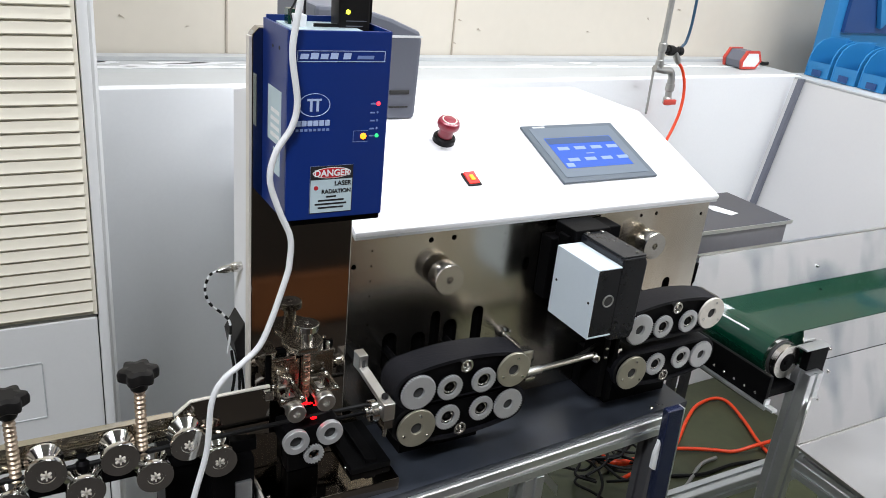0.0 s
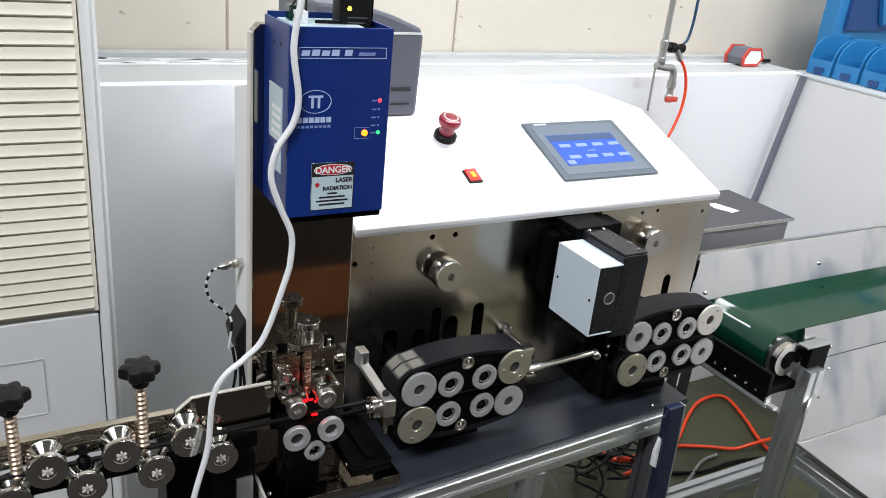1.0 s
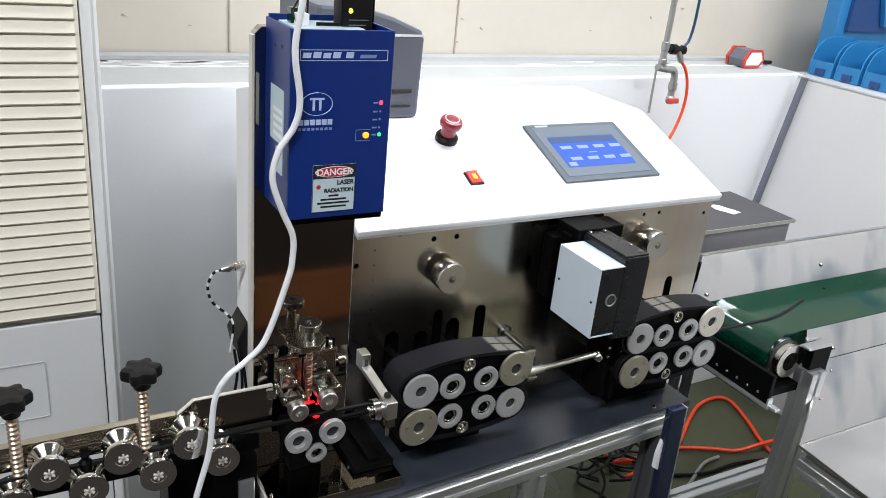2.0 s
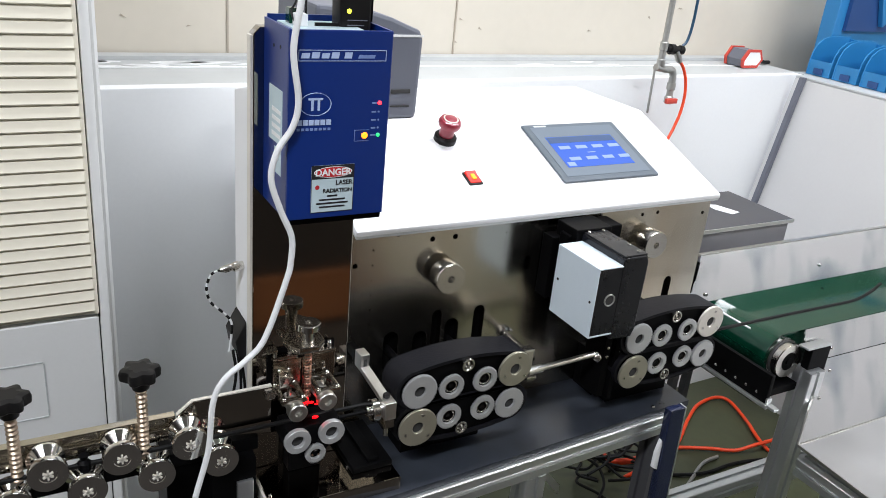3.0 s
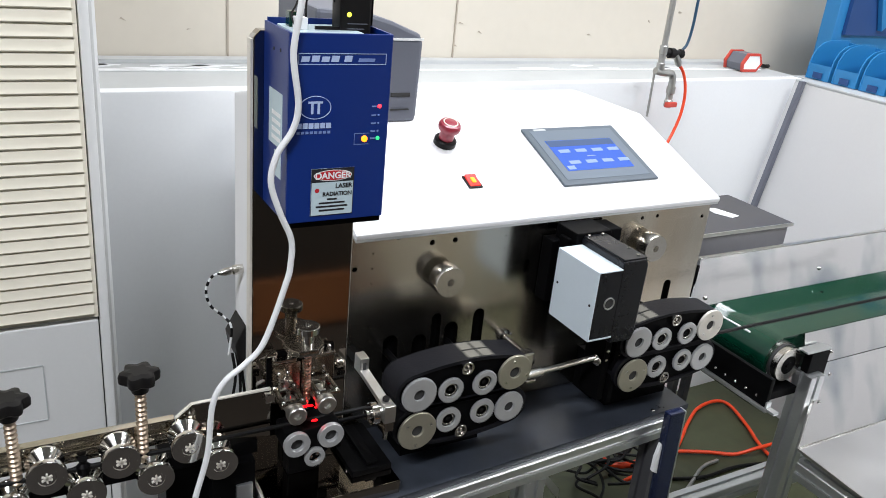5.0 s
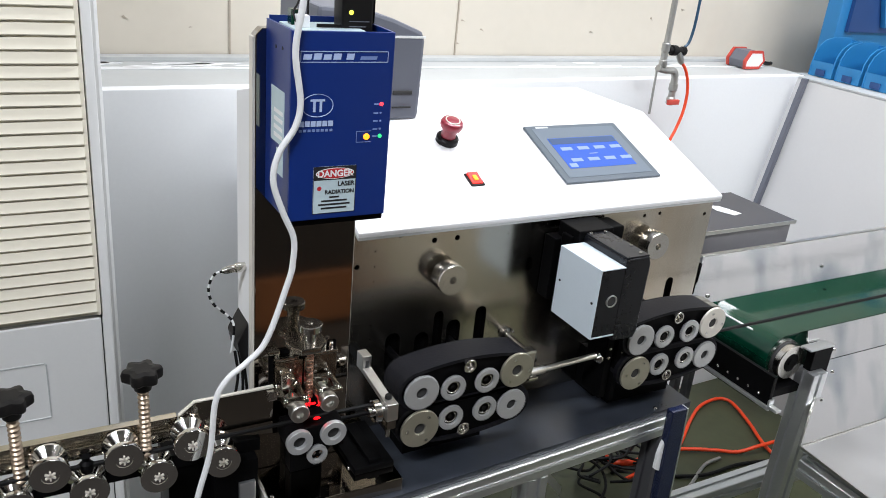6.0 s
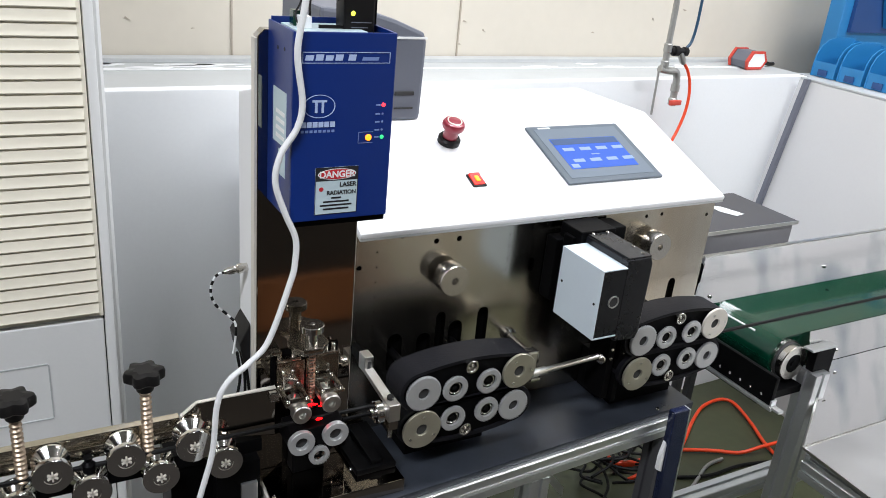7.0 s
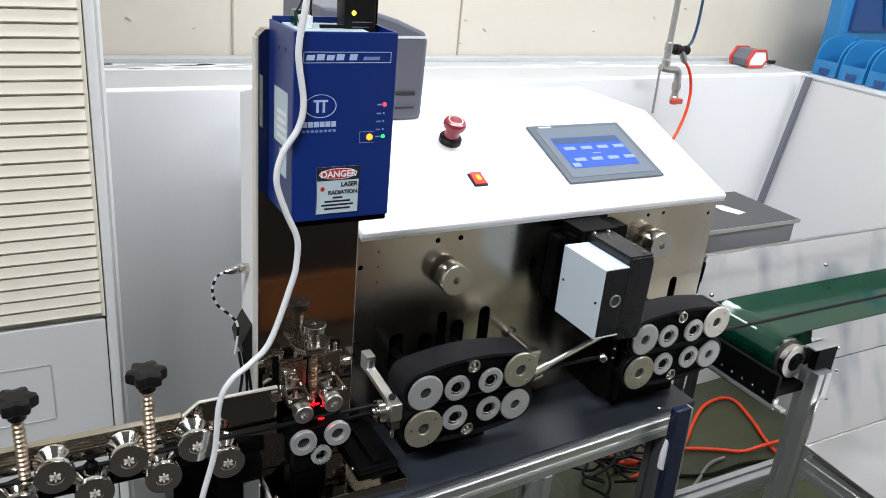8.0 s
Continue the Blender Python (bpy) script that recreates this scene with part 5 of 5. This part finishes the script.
def conveyor():
    t = thing("belt_conveyor", 1.9, 0.03, 0, "aluminium belt conveyor with a green belt and bright side sheets", "conveyor")
    zr, r, xr = 0.811, 0.049, 1.390
    out = [(2.13, zr + r)]
    for k in range(13):
        a = radians(90 + 15 * k)
        out.append((xr + r * math.cos(a), zr + r * math.sin(a)))
    out.append((2.13, zr - r))
    part("belt", prism(bmesh.new(), out, "y", -0.060, 0.112), M_GREEN, t, "green smooth conveyor belt")
    part("far_guard", slab(bmesh.new(), [(1.286, 0.113, 0.858), (2.16, 0.113, 0.858), (2.20, 0.147, 0.955), (1.331, 0.147, 0.955)], (0, 0.003, -0.001)), M_SHEET, t, "bright leaning aluminium guard sheet")
    part("guard_skirt", B(1.286, 2.13, 0.113, 0.116, 0.80, 0.857), M_SHEET, t)
    part("far_guard_edge", B(1.331, 2.2, 0.1505, 0.160, 0.950, 0.956), M_TUBE, t, "bright folded top edge")
    part("far_bracket", B(1.300, 1.318, 0.140, 0.190, 0.80, 0.945), M_BLACK, t)
    for x, z in ((1.695, 0.900),):
        screw(t, x + 0.02, 0.126, z - 0.006, FRONT, 0.004)
        part("belt_mark", C((x - 0.02, 0.075, 0.8602), (x - 0.02, 0.075, 0.861), 0.004, 12), M_BLACK, t)
    screw(t, 1.336, 0.118, 0.874, FRONT, 0.004)
    part("cross_rod", C((1.272, 0.112, 0.890), (1.278, -0.057, 0.890), 0.0020, 12), M_SIGNWHITE, t, "thin white cross rod")
    # roller end and bearing
    part("roller_end", lathe(bmesh.new(), (xr, -0.060, zr - 0.004), FRONT, [(0.0430, 0), (0.0430, 0.004), (0.034, 0.0045), (0.034, 0.009), (0.0385, 0.0095), (0.0385, 0.022), (0.037, 0.0235), (0.021, 0.0235), (0.020, 0.019), (0, 0.019)], 40), M_STEEL, t, "grey metal roller end")
    part("roller_hub", lathe(bmesh.new(), (xr, -0.0792, zr - 0.004), FRONT, [(0.0198, 0), (0.019, 0.003), (0.008, 0.003), (0.007, 0.006), (0, 0.006)], 24), M_BLACK, t, "black hub")
    part("roller_groove", ring(bmesh.new(), (xr, -0.0646, zr - 0.004), FRONT, 0.0342, 0.0400, 0.0044, 40, 0.0003), M_DARKGAP, t, "dark groove")
    part("bearing_block", B(1.428, 1.486, -0.104, -0.086, 0.780, 0.838, bevel=0.002), M_BLACK, t, "black bearing block")
    part("tension_arm", B(1.412, 1.486, -0.105, -0.080, 0.8385, 0.8425, bevel=0.001), M_ALU, t)
    part("near_flange", prism(bmesh.new(), [(-0.064, 0.862), (-0.067, 0.864), (-0.088, 0.795), (-0.085, 0.793)], "x", 1.440, 2.13), M_SHEET, t, "folded aluminium flange")
    part("near_sheet", slab(bmesh.new(), [(1.500, -0.090, 0.795), (1.3845, -0.160, 0.654), (2.06, -0.160, 0.654), (2.14, -0.090, 0.795)], (0, 0.003, 0.0)), M_SHEET, t, "bright sloping aluminium sheet")
    part("tray", prism(bmesh.new(), [(-0.1605, 0.654), (-0.1605, 0.651), (-0.649, 0.626), (-0.649, 0.629)], "x", 1.3845, 1.97), M_TRAY, t, "bright aluminium tray")
    part("fold_edge", B(1.3845, 1.97, -0.1630, -0.1605, 0.6525, 0.6558), M_TUBE, t, "bright folded edge")
    part("fold_edge", slab(bmesh.new(), [(1.4975, -0.0915, 0.795), (1.3820, -0.1615, 0.654), (1.3845, -0.1615, 0.654), (1.500, -0.0915, 0.795)], (0, 0.004, 0.0)), M_TUBE, t)
    part("fold_edge", prism(bmesh.new(), [(-0.161, 0.656), (-0.161, 0.650), (-0.649, 0.624), (-0.649, 0.631)], "x", 1.3815, 1.3842), M_TUBE, t)
    for x, z in ((1.520, 0.815), (1.535, 0.765), (1.49, 0.72)):
        screw(t, x if z > 0.79 else x - 0.035, -0.084 if z > 0.79 else -0.092 - (0.795 - z) * 0.5, z if z > 0.79 else z + 0.012, FRONT, 0.004)
    part("end_bar", B(1.280, 1.290, -0.132, 0.16, 0.754, 0.822, bevel=0.001), M_BLACK, t, "black end bar with screws")
    part("under_plate", B(1.2905, 1.42, -0.095, 0.11, 0.740, 0.757), M_BLACK, t)
    for k in range(7):
        screw(t, 1.280, -0.108 + 0.0275 * k, 0.7745, (-1, 0, 0), 0.0028)
    part("end_strip", B(1.274, 1.2795, -0.140, 0.13, 0.752, 0.760, bevel=0.001), M_ALU, t, "thin aluminium strip")
    part("end_clip", prism(bmesh.new(), [(-0.158, 0.756), (-0.134, 0.756), (-0.134, 0.774), (-0.138, 0.774), (-0.138, 0.762), (-0.158, 0.762)], "x", 1.276, 1.290, 0.0008), M_ALU, t, "bright bent end clip")
    extrusion("leg", t, "z", 0.0, 0.79, 1.420, -0.122, 0.045, "slotted aluminium leg")
    extrusion("leg", t, "z", 0.0, 0.79, 2.05, 0.090, 0.045)
    extrusion("leg", t, "z", 0.0, 0.79, 2.05, -0.122, 0.045)
    extrusion("low_rail", t, "x", 1.12, 2.05, 0.090, 0.27, 0.045)
    extrusion("low_rail", t, "x", 1.465, 2.05, -0.122, 0.51, 0.045)
    extrusion("tray_rail", t, "y", -0.649, -0.165, 1.386, 0.582, 0.0415, "slotted aluminium rail under the tray")
    extrusion("low_rail", t, "x", 1.465, 2.05, -0.122, 0.12, 0.045)


conveyor()


def rear_box():
    t = thing("control_case", 1.52, 0.3, 0.4, "low metal case with a charcoal lid behind the conveyor", "case")
    part("body", B(1.36, 1.665, 0.202, 0.40, 0.90, 0.984, bevel=0.002), M_CASE, t)
    part("lid", B(1.355, 1.672, 0.196, 0.405, 0.984, 0.990, bevel=0.001), M_DARKTOP, t, "charcoal lid")
    part("lid_edge", B(1.355, 1.672, 0.1935, 0.196, 0.982, 0.9905), M_TUBE, t, "bright lid edge")
    bm = prism(bmesh.new(), [(1.520, 0.335), (1.545, 0.325), (1.565, 0.268), (1.535, 0.262), (1.515, 0.30)], "z", 0.9902, 0.9912)
    part("paper_scrap", bm, M_SIGNWHITE, t, "white label on the lid")
    for x in (1.60, 1.65):
        part("leg", B(x - 0.01, x + 0.01, 0.37, 0.39, 0.0, 0.90), M_DARKTOP, t)


rear_box()


# ---------------------------------------------------------------- things along the back
def air_pipe():
    t = thing("air_pipe", 1.74, 0.8, 1.25, "galvanised air pipe with elbows and a red valve handle", "pipe")
    y = 0.775
    part("pipe", C((1.712, y, 2.6), (1.706, y, 1.305), 0.0085, 18), M_GALV, t)
    part("tee", lathe(bmesh.new(), (1.706, y, 1.240), UP, [(0.010, 0), (0.012, 0.004), (0.012, 0.02), (0.0098, 0.022), (0.0098, 0.045), (0.012, 0.047), (0.012, 0.068), (0.010, 0.07)], 20), M_GALV, t, "threaded tee")
    part("elbow", tube(bmesh.new(), [(1.690, y, 1.238), (1.708, y, 1.235), (1.728, y, 1.232), (1.752, y, 1.230), (1.762, y, 1.215), (1.764, y, 1.190)], 0.0105, 14), M_GALV, t, "pipe elbow")
    part("valve_body", lathe(bmesh.new(), (1.764, y, 1.130), UP, [(0.009, 0), (0.013, 0.004), (0.013, 0.02), (0.010, 0.024), (0.010, 0.040), (0.013, 0.043), (0.013, 0.062)], 16), M_GALV, t)
    part("valve_handle", B(1.735, 1.778, y - 0.024, y - 0.014, 1.135, 1.150, bevel=0.003), M_REDPL, t, "red lever handle")
    part("drain_tube", C((1.688, y, 1.232), (1.690, y, 1.105), 0.0035, 10), M_GALV, t)
    part("side_valve", lathe(bmesh.new(), (1.716, y, 1.290), (1, 0, -0.05), [(0.010, 0), (0.010, 0.012), (0.015, 0.014), (0.015, 0.03), (0.010, 0.032), (0.010, 0.050), (0.013, 0.052), (0.013, 0.064)], 14), M_BLACKPL, t, "black hose coupling")
    part("side_valve", lathe(bmesh.new(), (1.756, y, 1.285), (0.55, 0, -0.8), [(0.010, 0), (0.010, 0.03), (0.007, 0.04)], 14), M_GALV, t)
    solid("blue_hose", tube(bmesh.new(), [(1.778, y, 1.298), (1.792, y, 1.315), (1.800, y, 1.36), (1.801, y, 1.43), (1.80, y, 1.6), (1.81, y, 2.6)], 0.0042, 10), M_BLUEHOSE, "thin blue air hose rising beside the pipe", "hose")
    solid("coil_hose", tube(bmesh.new(), [(1.776, y, 1.257), (1.800, y, 1.232), (1.818, y, 1.195), (1.826, y, 1.15), (1.822, y, 1.10), (1.806, y, 1.05), (1.793, y, 1.02), (1.77, y, 0.95), (1.74, y, 0.8)], 0.0045, 10), M_ORANGE, "orange air hose hanging from the pipe", "hose")


air_pipe()


def work_lamp():
    t = thing("junction_lamp", 2.33, 1.02, 1.19, "small white and grey box with red edge frames on the ledge", "lamp box")
    out = [(2.282, 1.1935), (2.345, 1.1935), (2.366, 1.218), (2.350, 1.250), (2.298, 1.250), (2.276, 1.218)]
    part("body", prism(bmesh.new(), out, "y", 0.985, 1.055, 0.003), M_GREY, t)
    for y in (0.978, 1.055):
        o2 = [(2.321 + (p[0] - 2.321) * 1.08, 1.222 + (p[1] - 1.222) * 1.08 + 0.0012) for p in out]
        bm = loop_band(bmesh.new(), o2, inset(o2, 0.009), y, y + 0.010)
        part("edge_frame", bm, M_REDPL, t, "red edge frame")
    part("face", prism(bmesh.new(), out, "y", 0.979, 0.984), M_SIGNWHITE, t, "white front face")
    solid("lamp_lead", tube(bmesh.new(), [(2.365, 1.03, 1.215), (2.40, 1.03, 1.212), (2.45, 1.04, 1.200), (2.50, 1.06, 1.196)], 0.007, 8), M_BLACKPL, "black cable lying on the ledge", "cable")


work_lamp()


def bins():
    rack = thing("bin_rack", 2.7, 0.75, 0, "tall blue plastic rack with recess shade coloured in", "rack")
    part("back", B(2.62, 3.6, 0.92, 0.98, 0.0, 1.62, bevel=0.004), M_BIN, rack)
    # flat sheet before the back; its navy colour stands in for recess shade
    part("recess", B(2.665, 3.20, 0.905, 0.9195, 1.335, 1.60), M_BINDARK, rack, "dark sheet for the shade in the rack's recess")
    part("rib", prism(bmesh.new(), [(2.735, 1.60), (2.79, 1.60), (2.865, 1.375), (2.835, 1.352)], "y", 0.885, 0.904, 0.003), M_BIN, rack, "slanted blue rib")
    part("rib", prism(bmesh.new(), [(2.84, 1.41), (2.865, 1.375), (2.95, 1.50), (2.99, 1.60), (2.93, 1.60)], "y", 0.886, 0.9035, 0.003), M_BIN, rack, "slanted blue rib")
    first = None
    for k in range(8):
        y = 0.85 - k * 0.105
        if first is None:
            b = thing("storage_bin", 2.56, y, 1.19, "blue plastic storage bin with a rounded scoop front on the partition", "storage bin", "bins on the partition")
            side = [(2.50, 1.1905), (2.68, 1.1905), (2.69, 1.318), (2.59, 1.318), (2.550, 1.309), (2.523, 1.290), (2.507, 1.262), (2.501, 1.225)]
            part("side", prism(bmesh.new(), side, "y", y - 0.046, y - 0.042, 0.001), M_BIN, b)
            part("side", prism(bmesh.new(), side, "y", y + 0.042, y + 0.046, 0.001), M_BIN, b)
            part("front", prism(bmesh.new(), [(2.503, 1.1905), (2.508, 1.1905), (2.509, 1.240), (2.504, 1.241)], "y", y - 0.042, y + 0.042), M_BIN, b)
            part("base", B(2.5085, 2.68, y - 0.042, y + 0.042, 1.1905, 1.195), M_BIN, b)
            part("rear", B(2.684, 2.690, y - 0.042, y + 0.042, 1.195, 1.31), M_BIN, b)
            part("label_holder", B(2.4955, 2.4995, y - 0.020, y + 0.016, 1.196, 1.216, bevel=0.001), M_BINDARK, b)
            first, y_first = b, y
        else:
            copy_thing(first, pose(2.56, y, 1.19))
    shelf = thing("bin_shelf", 2.6, 0.55, 0, "plain shelf carrying the storage bins", "shelf", kind="structure")
    part("board", B(2.476, 2.75, -0.5, 0.93, 1.165, 1.189), M_LEDGE, shelf)
    part("support", B(2.5, 2.73, -0.48, 0.90, 0.0, 1.165), M_PANEL, shelf)


bins()


# ---------------------------------------------------------------- hoses and cables on the floor
def floor_clutter():
    solid("orange_hose", tube(bmesh.new(), [(1.62, 0.50, 0.012), (1.86, 0.545, 0.012), (2.066, 0.675, 0.012), (2.171, 0.731, 0.012), (2.269, 0.743, 0.012), (2.301, 0.703, 0.012), (2.261, 0.584, 0.012), (2.217, 0.493, 0.012), (2.193, 0.417, 0.012), (2.20, 0.33, 0.012)], 0.0064, 12), M_ORANGE, "orange air hose looping over the floor", "hose", "orange hoses")
    solid("orange_hose", tube(bmesh.new(), [(1.78, 0.60, 0.012), (1.926, 0.547, 0.012), (2.014, 0.506, 0.012), (2.082, 0.470, 0.012), (2.155, 0.450, 0.030), (2.238, 0.447, 0.030), (2.36, 0.46, 0.012)], 0.0064, 12), M_ORANGE, "orange air hose lying straight on the floor", "hose", "orange hoses")
    solid("orange_hose", tube(bmesh.new(), [(1.60, 0.72, 0.012), (1.632, 0.635, 0.012), (1.630, 0.588, 0.015), (1.673, 0.556, 0.02), (1.762, 0.562, 0.012), (1.9, 0.60, 0.012)], 0.0105, 12), M_ORANGE, "orange air hose coiled under the table", "hose", "orange hoses")
    rng = random.Random(5)
    for k in range(10):
        x, y = 1.50 + rng.uniform(-0.12, 0.16), 0.56 + rng.uniform(-0.15, 0.15)
        pts = []
        a0 = rng.uniform(0, 6.28)
        for j in range(9):
            a = a0 + j * 0.75
            rr = 0.06 + 0.05 * rng.random()
            pts.append((x + rr * math.cos(a) + 0.02 * j, y + rr * math.sin(a), 0.010 + 0.012 * k * 0.5 + 0.02 * rng.random()))
        solid("floor_cable", tube(bmesh.new(), pts, 0.0045, 8), M_WIRE, "black cable lying tangled on the floor", "cable", "tangled cables")
    solid("floor_cable", tube(bmesh.new(), [(1.5, 0.62, 0.5), (1.55, 0.60, 0.2), (1.62, 0.56, 0.01), (1.85, 0.43, 0.01), (2.05, 0.42, 0.008), (2.3, 0.36, 0.008)], 0.006, 8), M_WIRE, "black cable trailing across the floor", "cable", "tangled cables")
    solid("grey_cable", tube(bmesh.new(), [(1.70, 0.36, 0.01), (1.80, 0.40, 0.01), (1.92, 0.46, 0.01), (2.0, 0.47, 0.01)], 0.006, 8), M_GALV, "thin grey cable on the floor", "cable")


floor_clutter()


# ---------------------------------------------------------------- movement
FEED_START, FEED_STOP, RAMP = 0.05, 7.26, 0.30
BELT_TURN = 1.437        # seconds for one turn of a belt


def travel(t):
    """Seconds of full-speed running up to t, with soft start and stop."""
    def ramp(u):
        u = max(0.0, u)
        return u * u / (2 * RAMP) if u < RAMP else u - RAMP / 2
    return ramp(t - FEED_START) - ramp(t - FEED_STOP)


def along(loop, s):
    """Place and slope on a closed loop at distance s."""
    n = len(loop)
    seg = [math.dist(loop[k], loop[(k + 1) % n]) for k in range(n)]
    s %= sum(seg)
    k = 0
    while s > seg[k]:
        s -= seg[k]
        k += 1
    a, b = loop[k], loop[(k + 1) % n]
    u = s / seg[k]
    return a[0] + (b[0] - a[0]) * u, a[1] + (b[1] - a[1]) * u


def motions():
    times = [k / 15 for k in range(121)]
    length = sum(math.dist(a, b) for a, b in zip(PATCHES[0][1], PATCHES[0][1][1:] + PATCHES[0][1][:1]))
    speed = length / BELT_TURN
    for ob, r, sense, home in SPIN:
        if not sense:
            continue
        rows = []
        for t in times:
            rows.append((t, Matrix.Translation(home) @ Matrix.Rotation(sense * speed * travel(t) / r, 4, "Y")))
        walk(ob, rows)
    for n, (ob, loop, origin, offset) in enumerate(PATCHES):
        first = n < 4
        # where the patch must be at the given moment
        goal_x, goal_t = (0.566, 0.80) if first else (0.985, 0.53)
        best = min((k * 0.001 for k in range(int(length * 1000))), key=lambda s: abs(along(loop, s)[0] - goal_x) + (1 if along(loop, s)[1] < 0.97 + (0.03 if not first else 0) else 0))
        rows = []
        for t in times:
            s = best + offset - speed * (travel(t) - travel(goal_t))
            x, z = along(loop, s)
            xa, za = along(loop, s - 0.006)
            xb, zb = along(loop, s + 0.006)
            turn = math.atan2(zb - za, xb - xa)
            rows.append((t, Matrix.Translation(Vector((x, FEED_MIDDLE, z)) - origin) @ Matrix.Rotation(-turn, 4, "Y")))
        walk(ob, rows)
    walk(UPPER_HEAD, [(t, Matrix.Translation(HEAD_HOME + Vector((0, 0, d)))) for t, d in
                      ((0.0, 0), (0.4, 0), (0.6, 0), (0.7, -0.009), (0.8, -0.0185), (0.9, -0.0185), (8.0, -0.0185))])
    # the wire's end runs out over the conveyor
    rows = []
    for k in range(41):
        t = k / 5
        tip = min(2.30, max(0.855, 1.195 + 0.25 * (t - 1.4)))
        rows.append((t, Matrix.Translation((tip, FEED_MIDDLE, 0.9435))))
    walk(OUT_WIRE, rows)
    swing = [(0.0, 0), (7.5, 0), (7.7, 0), (7.8, 4), (7.9, 11), (8.0, 16)]
    walk(GUIDE, [(t, Matrix.Translation(PIVOT) @ Matrix.Rotation(radians(-a), 4, "Y")) for t, a in swing])


motions()
